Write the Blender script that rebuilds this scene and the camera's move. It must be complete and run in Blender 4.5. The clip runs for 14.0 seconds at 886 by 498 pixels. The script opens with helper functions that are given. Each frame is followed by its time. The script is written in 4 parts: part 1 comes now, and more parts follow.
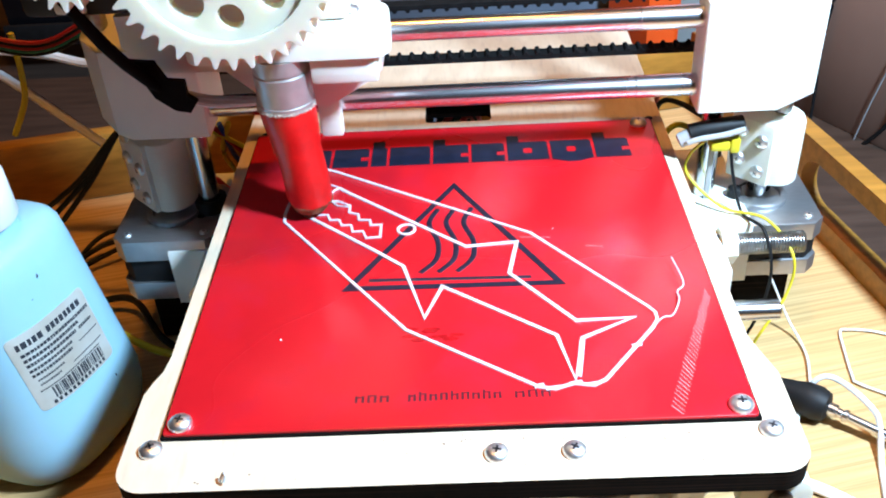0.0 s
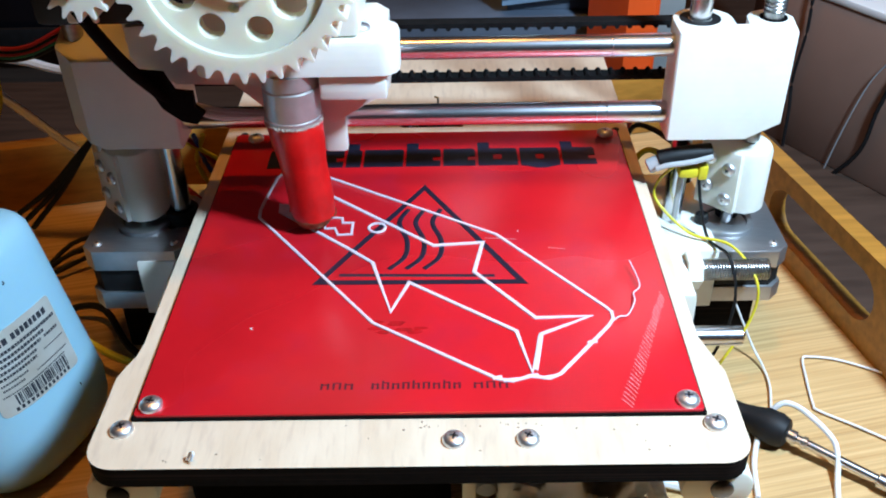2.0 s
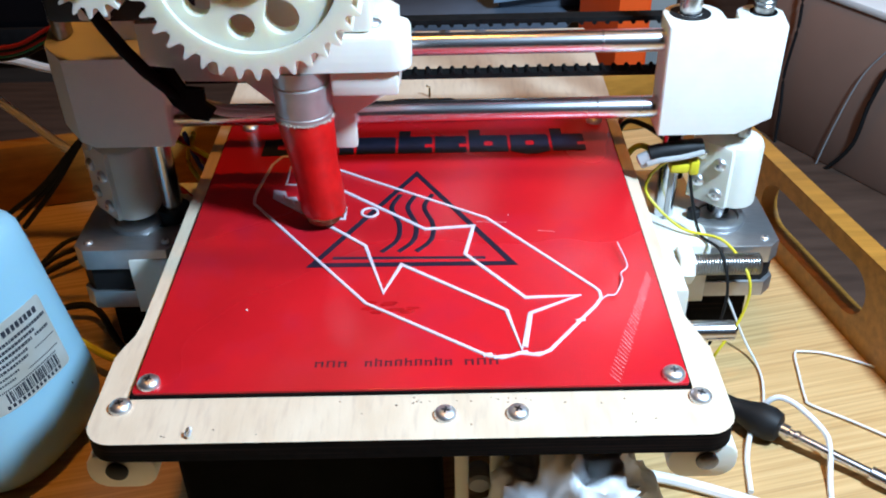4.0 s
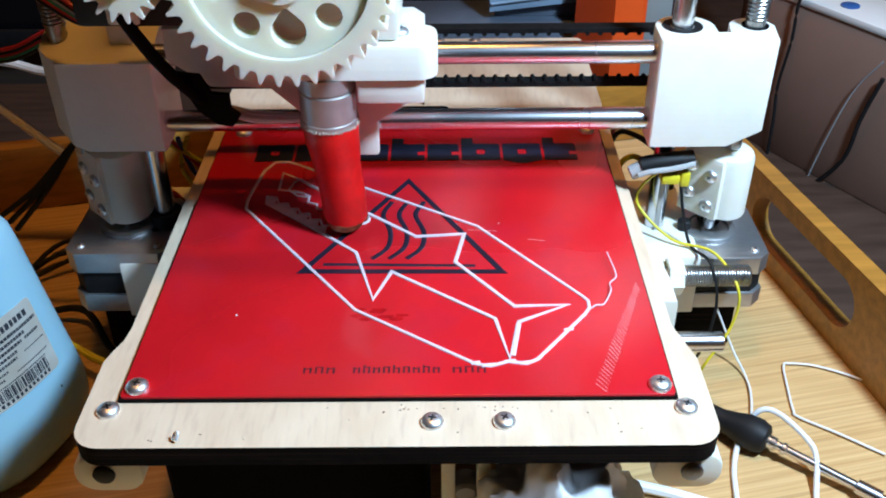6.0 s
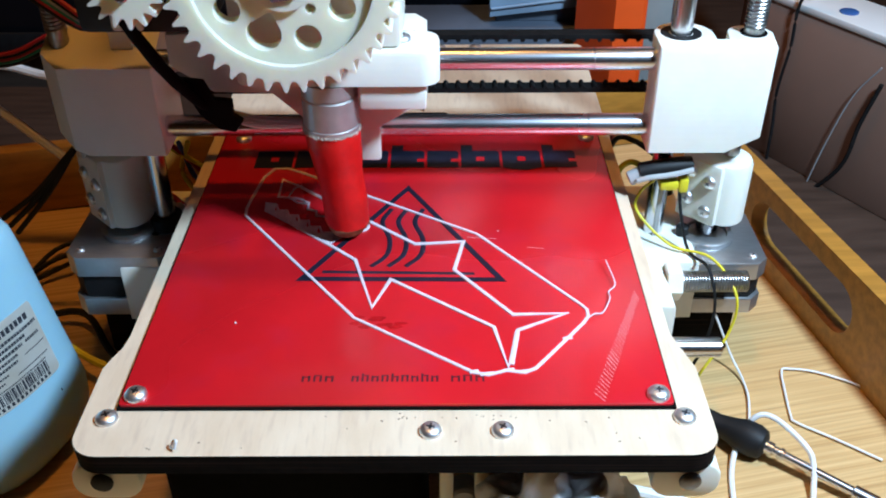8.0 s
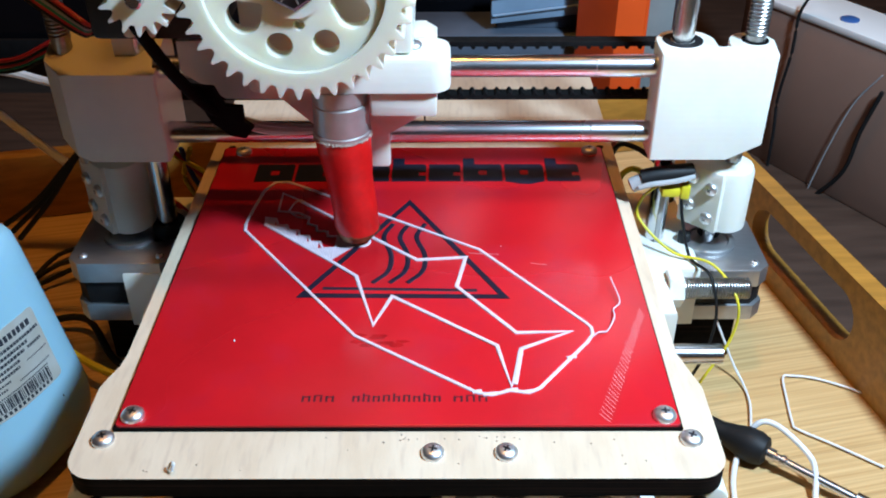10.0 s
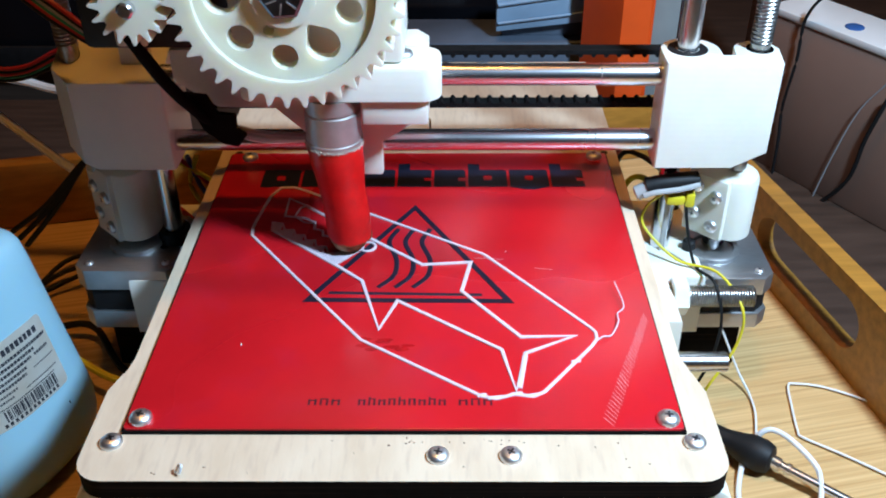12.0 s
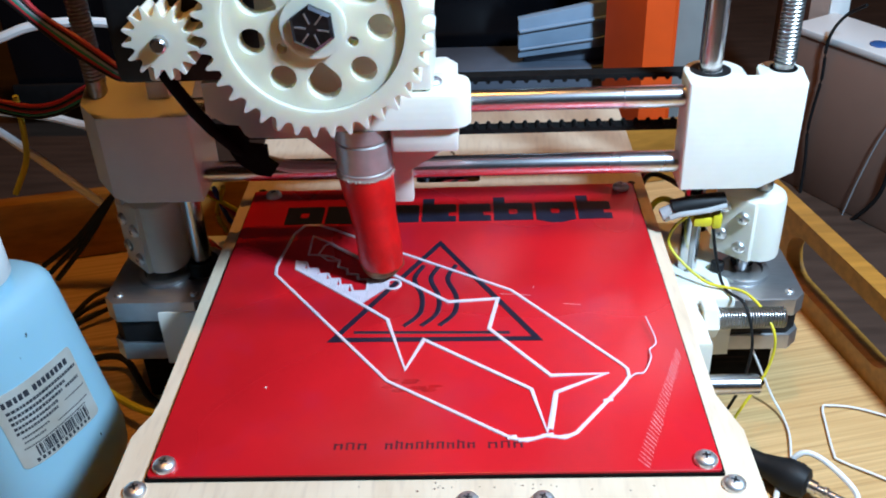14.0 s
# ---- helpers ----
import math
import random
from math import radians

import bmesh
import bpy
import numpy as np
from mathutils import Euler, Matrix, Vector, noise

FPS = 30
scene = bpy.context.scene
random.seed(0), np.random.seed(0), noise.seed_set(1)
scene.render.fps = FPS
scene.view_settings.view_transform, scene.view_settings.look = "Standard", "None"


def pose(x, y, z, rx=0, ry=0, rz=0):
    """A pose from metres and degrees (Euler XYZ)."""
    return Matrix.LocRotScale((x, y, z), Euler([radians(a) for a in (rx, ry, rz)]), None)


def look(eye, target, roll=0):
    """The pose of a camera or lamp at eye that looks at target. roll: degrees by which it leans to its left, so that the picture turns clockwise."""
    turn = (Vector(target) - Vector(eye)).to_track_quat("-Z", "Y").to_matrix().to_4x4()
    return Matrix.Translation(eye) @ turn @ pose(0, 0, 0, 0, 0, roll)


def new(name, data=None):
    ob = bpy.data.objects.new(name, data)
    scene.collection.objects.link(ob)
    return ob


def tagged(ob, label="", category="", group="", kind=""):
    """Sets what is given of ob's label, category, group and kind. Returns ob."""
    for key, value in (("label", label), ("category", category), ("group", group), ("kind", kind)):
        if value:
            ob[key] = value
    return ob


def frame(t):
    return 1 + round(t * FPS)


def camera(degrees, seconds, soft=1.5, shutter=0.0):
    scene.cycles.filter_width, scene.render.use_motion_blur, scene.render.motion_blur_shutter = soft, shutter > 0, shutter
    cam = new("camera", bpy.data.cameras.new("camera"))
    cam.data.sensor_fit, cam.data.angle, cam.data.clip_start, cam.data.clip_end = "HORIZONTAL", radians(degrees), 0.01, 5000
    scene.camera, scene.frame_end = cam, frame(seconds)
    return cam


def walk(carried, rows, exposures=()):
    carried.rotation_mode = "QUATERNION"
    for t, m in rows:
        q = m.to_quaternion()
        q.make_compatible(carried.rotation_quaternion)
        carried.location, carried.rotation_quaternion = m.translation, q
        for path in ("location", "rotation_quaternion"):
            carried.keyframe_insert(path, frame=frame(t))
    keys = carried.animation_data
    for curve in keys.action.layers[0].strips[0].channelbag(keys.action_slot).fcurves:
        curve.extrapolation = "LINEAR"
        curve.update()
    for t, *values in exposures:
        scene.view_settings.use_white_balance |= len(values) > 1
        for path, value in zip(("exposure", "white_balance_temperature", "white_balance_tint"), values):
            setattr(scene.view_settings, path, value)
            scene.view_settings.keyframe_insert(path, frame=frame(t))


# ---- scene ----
cam = camera(50.50, 14.0, soft=1.9)
PATH = [
    (0.0, pose(0.0057, -0.2738, 0.1883, 54.021, 2.944, 0.060)),
    (0.5, pose(0.0071, -0.2753, 0.1909, 54.509, 1.603, 0.314)),
    (1.0, pose(0.0086, -0.2756, 0.1901, 54.842, 0.810, 0.132)),
    (1.5, pose(0.0096, -0.2753, 0.1909, 54.876, 0.902, 0.104)),
    (2.0, pose(0.0105, -0.2746, 0.1914, 54.785, 0.986, 0.065)),
    (2.5, pose(0.0109, -0.2748, 0.1909, 54.789, 1.060, -0.061)),
    (3.0, pose(0.0110, -0.2750, 0.1906, 54.762, 1.139, -0.125)),
    (3.5, pose(0.0111, -0.2746, 0.1902, 54.659, 1.125, -0.261)),
    (4.0, pose(0.0118, -0.2751, 0.1902, 54.766, 1.107, -0.367)),
    (6.5, pose(0.0139, -0.2758, 0.1917, 55.221, 0.270, -0.108)),
    (7.0, pose(0.0136, -0.2762, 0.1914, 55.307, 0.294, -0.168)),
    (7.5, pose(0.0143, -0.2760, 0.1931, 55.242, 0.247, -0.051)),
    (10.0, pose(0.0135, -0.2764, 0.1936, 55.629, 0.155, 0.030)),
    (10.5, pose(0.0102, -0.2752, 0.1961, 56.526, -0.317, 0.434)),
    (11.0, pose(0.0113, -0.2758, 0.1963, 56.584, 0.275, 0.676)),
    (11.5, pose(0.0151, -0.2773, 0.1954, 56.027, 0.249, 0.146)),
    (12.0, pose(0.0133, -0.2766, 0.1947, 55.973, 0.259, 0.298)),
    (12.5, pose(0.0089, -0.2753, 0.1949, 56.713, 0.769, 1.097)),
    (13.0, pose(0.0102, -0.2755, 0.1952, 56.829, 0.525, 0.919)),
    (13.5, pose(0.0112, -0.2747, 0.1943, 57.135, 0.878, 0.831)),
    (14.0, pose(0.0136, -0.2767, 0.1943, 57.655, 2.052, 1.071)),
]
walk(cam, PATH, exposures=[(0, 0.78), (0.3, 0.46), (0.6, 0.24), (1.0, 0.15), (4.0, 0.12), (6.5, 0.0), (14.0, -0.03)])

# ---- world and lamps ----
world = bpy.data.worlds.new("room_air")
scene.world = world
world.use_nodes = True
world.node_tree.nodes["Background"].inputs[0].default_value = (1.0, 0.8, 0.6, 1)
world.node_tree.nodes["Background"].inputs[1].default_value = 0.006


def area_lamp(name, eye, target, size, watts, colour):
    data = bpy.data.lights.new(name, "AREA")
    data.shape, data.size, data.energy, data.color = "DISK", size, watts, colour
    ob = new(name, data)
    ob.matrix_world = look(eye, target)
    return ob


area_lamp("desk_lamp_light", (0.255, -0.158, 0.375), (0.0, 0.05, 0.0), 0.065, 4.8, (0.57, 0.82, 1.09))
area_lamp("ceiling_light", (-0.05, 0.058, 1.50), (-0.05, 0.058, 0.0), 0.12, 6.1, (1.0, 0.43, 0.08))


# ---- materials ----
def material(name, colour, rough=0.5, metal=0.0, vary=0.12, scale=60.0, bump=0.0, bump_scale=400.0, stretch=(1, 1, 1), coat=0.0,
             second=None, layers=0.0, sss=0.0, depth=0.004, spec=0.5, fleck=None):
    m = bpy.data.materials.new(name)
    m.use_nodes = True
    nt = m.node_tree
    b = nt.nodes["Principled BSDF"]
    tc = nt.nodes.new("ShaderNodeTexCoord")
    mp = nt.nodes.new("ShaderNodeMapping")
    mp.inputs["Scale"].default_value = stretch
    nt.links.new(tc.outputs["Object"], mp.inputs["Vector"])
    n1 = nt.nodes.new("ShaderNodeTexNoise")
    n1.inputs["Scale"].default_value, n1.inputs["Detail"].default_value = scale, 6
    nt.links.new(mp.outputs[0], n1.inputs["Vector"])
    ramp = nt.nodes.new("ShaderNodeValToRGB")
    c2 = second or [c * (1 - 2.2 * vary) for c in colour]
    ramp.color_ramp.elements[0].position, ramp.color_ramp.elements[1].position = 0.32, 0.68
    ramp.color_ramp.elements[0].color = (*c2, 1)
    ramp.color_ramp.elements[1].color = (*colour, 1)
    nt.links.new(n1.outputs["Fac"], ramp.inputs[0])
    tone = ramp.outputs[0]
    if fleck:
        # fine fibres and dirt: colour, share, scale, stretch
        fc, share, fscale, fstretch = fleck
        mf = nt.nodes.new("ShaderNodeMapping")
        mf.inputs["Scale"].default_value = fstretch
        nt.links.new(tc.outputs["Object"], mf.inputs["Vector"])
        nf = nt.nodes.new("ShaderNodeTexNoise")
        nf.inputs["Scale"].default_value, nf.inputs["Detail"].default_value = fscale, 8
        nt.links.new(mf.outputs[0], nf.inputs["Vector"])
        rf = nt.nodes.new("ShaderNodeMapRange")
        rf.inputs["From Min"].default_value, rf.inputs["From Max"].default_value = 0.5, 0.72
        rf.inputs["To Max"].default_value = share
        nt.links.new(nf.outputs["Fac"], rf.inputs["Value"])
        mx = nt.nodes.new("ShaderNodeMix")
        mx.data_type = "RGBA"
        nt.links.new(rf.outputs[0], mx.inputs[0])
        nt.links.new(tone, mx.inputs[6])
        mx.inputs[7].default_value = (*fc, 1)
        tone = mx.outputs[2]
    nt.links.new(tone, b.inputs["Base Color"])
    b.inputs["Specular IOR Level"].default_value = spec
    rr = nt.nodes.new("ShaderNodeMapRange")
    rr.inputs["To Min"].default_value, rr.inputs["To Max"].default_value = max(0.02, rough * 0.8), min(1, rough * 1.25)
    n2 = nt.nodes.new("ShaderNodeTexNoise")
    n2.inputs["Scale"].default_value = scale * 0.35
    nt.links.new(mp.outputs[0], n2.inputs["Vector"])
    nt.links.new(n2.outputs["Fac"], rr.inputs["Value"])
    nt.links.new(rr.outputs[0], b.inputs["Roughness"])
    b.inputs["Metallic"].default_value = metal
    b.inputs["Coat Weight"].default_value = coat
    if sss:
        b.inputs["Subsurface Weight"].default_value = sss
        b.inputs["Subsurface Radius"].default_value = (depth, depth * 0.75, depth * 0.45)
        b.inputs["Subsurface Scale"].default_value = 1.0
    if bump or layers:
        bp = nt.nodes.new("ShaderNodeBump")
        bp.inputs["Strength"].default_value, bp.inputs["Distance"].default_value = max(bump, layers), 0.0004
        if layers:
            wv = nt.nodes.new("ShaderNodeTexWave")
            wv.bands_direction = "Z"
            wv.inputs["Scale"].default_value, wv.inputs["Distortion"].default_value = 130.0, 2.5
            nt.links.new(tc.outputs["Object"], wv.inputs["Vector"])
            nt.links.new(wv.outputs["Fac"], bp.inputs["Height"])
        else:
            n3 = nt.nodes.new("ShaderNodeTexNoise")
            n3.inputs["Scale"].default_value, n3.inputs["Detail"].default_value = bump_scale, 5
            nt.links.new(mp.outputs[0], n3.inputs["Vector"])
            nt.links.new(n3.outputs["Fac"], bp.inputs["Height"])
        nt.links.new(bp.outputs[0], b.inputs["Normal"])
    return m


RED_PLATE = material("red_enamel", (0.62, 0.010, 0.017), 0.27, vary=0.10, scale=22, bump=0.05, bump_scale=900, spec=0.45, fleck=((0.50, 0.012, 0.03), 0.6, 60, (1, 1, 1)))
PLY = material("birch_plywood", (0.72, 0.585, 0.435), 0.6, second=(0.64, 0.495, 0.35), scale=110, bump=0.25, bump_scale=420, stretch=(1, 0.35, 1), fleck=((0.42, 0.30, 0.23), 0.32, 520, (1, 0.16, 1)))
BURNT = material("burnt_plywood_edge", (0.0035, 0.0025, 0.0025), 0.95, vary=0.3, scale=300, bump=0.3, spec=0.12, fleck=((0.03, 0.014, 0.012), 0.7, 300, (0.05, 0.05, 6)))
PLASTIC = material("cream_printed_plastic", (0.82, 0.79, 0.70), 0.42, vary=0.03, scale=60, layers=0.035, sss=0.2, depth=0.006)
GEAR_PLASTIC = material("ivory_gear_plastic", (0.88, 0.79, 0.61), 0.42, vary=0.03, scale=80, bump=0.1, sss=0.55, depth=0.010)
CHROME = material("bright_chrome_rod", (0.78, 0.78, 0.82), 0.25, 1.0, vary=0.04, scale=60)
STEEL = material("polished_steel", (0.72, 0.72, 0.74), 0.24, 1.0, vary=0.05, scale=80)
ZINC = material("zinc_screw", (0.90, 0.90, 0.92), 0.41, 1.0, vary=0.1, scale=500)
THREAD = material("threaded_steel", (0.45, 0.44, 0.43), 0.35, 1.0, vary=0.15, scale=400)
ALU = material("brushed_aluminium", (0.52, 0.52, 0.53), 0.38, 0.9, vary=0.06, scale=200, bump=0.1, stretch=(1, 8, 1))
BARREL = material("grey_hot_end_barrel", (0.50, 0.49, 0.48), 0.40, 0.75, vary=0.08, scale=150, bump=0.1)
SLEEVE = material("red_heat_tape", (0.72, 0.007, 0.006), 0.38, vary=0.15, scale=120, bump=0.6, bump_scale=160, coat=0.2)
FRAY = material("frayed_white_fibre", (0.7, 0.62, 0.5), 0.8, vary=0.2, scale=600)
BRASS = material("scorched_brass", (0.32, 0.19, 0.09), 0.45, 0.7, vary=0.3, scale=300)
BLACK = material("black_plastic", (0.007, 0.007, 0.008), 0.6, vary=0.25, scale=200, bump=0.1, spec=0.35)
RUBBER = material("black_belt_rubber", (0.008, 0.008, 0.008), 0.75, vary=0.25, scale=300, bump=0.2, spec=0.15)
TAPE = material("matt_black_tape", (0.0025, 0.0025, 0.003), 0.8, vary=0.2, scale=200, bump=0.2, spec=0.12)
GLOSS_BLACK = material("glossy_black_screen", (0.006, 0.006, 0.008), 0.2, vary=0.2, scale=20)
INK = material("dark_blue_print", (0.012, 0.014, 0.032), 0.4, vary=0.2, scale=200)
BOLT = material("dark_zinc_bolt", (0.20, 0.21, 0.25), 0.3, 1.0, vary=0.2, scale=200)
FADED = material("worn_dark_print", (0.03, 0.008, 0.014), 0.4, vary=0.35, scale=500, second=(0.12, 0.006, 0.016))
STAIN_DARK = material("brown_grime", (0.30, 0.20, 0.15), 0.7, vary=0.2, scale=300)
STAIN = material("dark_red_stain", (0.52, 0.007, 0.011), 0.24, vary=0.2, scale=300)
BEAD = material("thin_translucent_white_plastic", (0.76, 0.64, 0.69), 0.38, vary=0.06, scale=300, sss=0.1)
FILAMENT = material("white_filament", (0.80, 0.80, 0.80), 0.4, vary=0.04, scale=200, sss=0.1)
PALE_LINES = material("pale_line_marks", (0.85, 0.55, 0.56), 0.35, vary=0.1, scale=700)
OAK = material("oiled_oak", (0.68, 0.45, 0.21), 0.42, vary=0.18, scale=115, bump=0.2, bump_scale=160, stretch=(0.12, 6, 1), second=(0.52, 0.31, 0.125), fleck=((0.36, 0.20, 0.075), 0.6, 120, (0.06, 5, 1)))
TRAY_WOOD = material("honey_wood", (0.48, 0.215, 0.036), 0.38, vary=0.16, scale=40, bump=0.12, bump_scale=200, stretch=(0.4, 6, 6))
TABLE_WOOD = material("dark_table_wood", (0.075, 0.047, 0.035), 0.45, vary=0.2, scale=20, stretch=(1, 8, 1))
ORANGE = material("orange_paint", (0.80, 0.085, 0.008), 0.4, vary=0.08, scale=30, bump=0.05)
BLUE_PLASTIC = material("pale_blue_bottle_plastic", (0.30, 0.55, 0.68), 0.38, vary=0.05, scale=14, bump=0.08, bump_scale=60, sss=0.2)
CAP = material("white_cap_plastic", (0.72, 0.78, 0.78), 0.4, vary=0.03)
PAPER = material("white_paper_label", (0.80, 0.81, 0.78), 0.5, vary=0.06, scale=60, second=(0.66, 0.62, 0.54))
PRINT = material("black_label_print", (0.03, 0.035, 0.05), 0.5, vary=0.2, scale=400)
TISSUE = material("white_tissue", (0.85, 0.85, 0.87), 0.8, vary=0.03, scale=40, bump=0.2, bump_scale=90)
BROWN_CARD = material("grey_brown_side_panel", (0.31, 0.19, 0.145), 0.6, vary=0.1, scale=12, bump=0.1)
WHITE_TOP = material("white_laminate", (0.75, 0.75, 0.74), 0.45, vary=0.04, scale=15)
BLUE_DOT = material("blue_cap", (0.03, 0.10, 0.30), 0.4)
BIN = material("blue_grey_plastic", (0.32, 0.45, 0.60), 0.3, vary=0.15, scale=20)
SLATE = material("slate_grey_plastic", (0.12, 0.15, 0.20), 0.4, vary=0.2, scale=20)
GREY = material("grey_painted_metal", (0.32, 0.33, 0.32), 0.5, vary=0.1, scale=30)
WALL = material("dim_brown_wall", (0.075, 0.05, 0.04), 0.8, vary=0.15, scale=6, bump=0.1, bump_scale=60)
CEILING = material("off_white_ceiling", (0.6, 0.56, 0.5), 0.8, vary=0.05, scale=4)
YELLOW = material("yellow_wire", (0.75, 0.62, 0.03), 0.45, vary=0.05)
RED_WIRE = material("red_wire", (0.45, 0.02, 0.03), 0.45, vary=0.05)
GREEN_WIRE = material("green_wire", (0.02, 0.22, 0.14), 0.45, vary=0.05)
BLUE_WIRE = material("blue_wire", (0.05, 0.10, 0.40), 0.45, vary=0.05)
WHITE_WIRE = material("white_cable", (0.86, 0.86, 0.86), 0.45, vary=0.05)
GREY_WIRE = material("grey_wire", (0.30, 0.31, 0.33), 0.4, vary=0.05)
SHRINK = material("clear_sleeving", (0.48, 0.48, 0.48), 0.25, vary=0.1)
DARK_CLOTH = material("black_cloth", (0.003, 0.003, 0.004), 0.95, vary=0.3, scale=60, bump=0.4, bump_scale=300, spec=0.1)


# ---- building helpers ----
BASE = {}


def thing(name, at, label, category, group="", kind=""):
    ob = new(name)
    ob.location = at
    ob.empty_display_size = 0.01
    BASE[ob] = Vector(at)
    return tagged(ob, label, category, group, kind)


def part(name, bm, mat, parent=None, label="", origin=None, smooth=40):
    """One mesh object from world coordinates, under its thing or part."""
    home = BASE[parent] if parent else Vector((0, 0, 0))
    at = Vector(origin) if origin is not None else home.copy()
    bmesh.ops.translate(bm, verts=bm.verts[:], vec=-at)
    bmesh.ops.recalc_face_normals(bm, faces=bm.faces[:])
    me = bpy.data.meshes.new(name)
    bm.to_mesh(me)
    bm.free()
    for m in (mat if isinstance(mat, (list, tuple)) else [mat]):
        me.materials.append(m)
    if smooth:
        me.shade_smooth()
        me.set_sharp_from_angle(angle=radians(smooth))
    ob = new(name, me)
    ob.location = at - home
    ob.parent = parent
    BASE[ob] = at
    return tagged(ob, label)


def lone(name, bm, mat, at, label, category, group="", kind="", smooth=40):
    return tagged(part(name, bm, mat, None, label, at, smooth), "", category, group, kind)


def B():
    return bmesh.new()


def box(bm, x0, x1, y0, y1, z0, z1, bevel=0.0, seg=2):
    made = bmesh.ops.create_cube(bm, size=1.0, matrix=Matrix.Translation(((x0 + x1) / 2, (y0 + y1) / 2, (z0 + z1) / 2))
                                 @ Matrix.Diagonal((x1 - x0, y1 - y0, z1 - z0, 1)))
    if bevel:
        es = list({e for v in made["verts"] for e in v.link_edges})
        bmesh.ops.bevel(bm, geom=es, offset=bevel, segments=seg, affect="EDGES", profile=0.5)
    return bm


def frame_to(d):
    return Vector(d).to_track_quat("Z", "Y").to_matrix().to_4x4()


def lathe(bm, p0, axis, prof, seg=24):
    """Turned shape: prof is (distance along the axis, radius)."""
    m = Matrix.Translation(p0) @ frame_to(axis)
    rings = []
    for h, r in prof:
        rings.append([bm.verts.new(m @ Vector((r * math.cos(2 * math.pi * k / seg), r * math.sin(2 * math.pi * k / seg), h))) for k in range(seg)])
    for a, b in zip(rings, rings[1:]):
        for k in range(seg):
            bm.faces.new((a[k], a[(k + 1) % seg], b[(k + 1) % seg], b[k]))
    bm.faces.new(rings[0])
    bm.faces.new(rings[-1])
    return bm


def rod(bm, p0, p1, r, seg=20, bev=0.0006):
    d = Vector(p1) - Vector(p0)
    return lathe(bm, Vector(p0), d, [(0, r - bev), (bev, r), (d.length - bev, r), (d.length, r - bev)], seg)


def prism(bm, loop, holes, m, depth, bevel=0.0):
    """A plate from a 2D outline with holes, in the plane of m, thick along m's z."""
    edges = []
    for pts in (loop, *holes):
        vs = [bm.verts.new(m @ Vector((x, y, 0))) for x, y in pts]
        edges += [bm.edges.new((vs[k], vs[(k + 1) % len(vs)])) for k in range(len(vs))]
    if holes:
        fs = [f for f in bmesh.ops.triangle_fill(bm, edges=edges, use_beauty=True)["geom"] if isinstance(f, bmesh.types.BMFace)]
    else:
        fs = [bm.faces.new([e.verts[0] for e in edges])]
    ex = bmesh.ops.extrude_face_region(bm, geom=fs)
    vs = [v for v in ex["geom"] if isinstance(v, bmesh.types.BMVert)]
    bmesh.ops.translate(bm, verts=vs, vec=m.to_3x3() @ Vector((0, 0, depth)))
    if bevel:
        top = [e for e in ex["geom"] if isinstance(e, bmesh.types.BMEdge) and not all(f in ex["geom"] for f in e.link_faces)]
        bmesh.ops.bevel(bm, geom=top, offset=bevel, segments=2, affect="EDGES", profile=0.5)
    return bm


def circle(x, y, r, n=16, rx=None):
    return [(x + (rx or r) * math.cos(2 * math.pi * k / n), y + r * math.sin(2 * math.pi * k / n)) for k in range(n)]


def rounded(x0, x1, y0, y1, r, n=5):
    out = []
    for cx, cy, a in ((x1 - r, y1 - r, 0), (x0 + r, y1 - r, 90), (x0 + r, y0 + r, 180), (x1 - r, y0 + r, 270)):
        out += [(cx + r * math.cos(radians(a + 90 * k / n)), cy + r * math.sin(radians(a + 90 * k / n))) for k in range(n + 1)]
    return out


def spline(pts, n=8):
    P = [Vector(p) for p in pts]
    P = [P[0] * 2 - P[1]] + P + [P[-1] * 2 - P[-2]]
    out = []
    for i in range(1, len(P) - 2):
        for k in range(n):
            t = k / n
            a, b, c, d = P[i - 1:i + 3]
            out.append(0.5 * (2 * b + (c - a) * t + (2 * a - 5 * b + 4 * c - d) * t * t + (3 * b - a - 3 * c + d) * t ** 3))
    return out + [P[-2]]


def tube(bm, pts, r, seg=8, flat=1.0, curved=True, n=8):
    """A cable through the points; flat squeezes it in height."""
    P = spline(pts, n) if curved else [Vector(p) for p in pts]
    rings, last = [], None
    for i, p in enumerate(P):
        d = (P[min(i + 1, len(P) - 1)] - P[max(i - 1, 0)]).normalized()
        side = d.cross(Vector((0, 0, 1)))
        if side.length < 0.05:
            side = last or Vector((1, 0, 0))
        side.normalize()
        last = side
        up = side.cross(d)
        rings.append([bm.verts.new(p + side * r * math.cos(2 * math.pi * k / seg) + up * r * flat * math.sin(2 * math.pi * k / seg)) for k in range(seg)])
    for a, b in zip(rings, rings[1:]):
        for k in range(seg):
            bm.faces.new((a[k], a[(k + 1) % seg], b[(k + 1) % seg], b[k]))
    bm.faces.new(rings[0])
    bm.faces.new(rings[-1])
    return bm


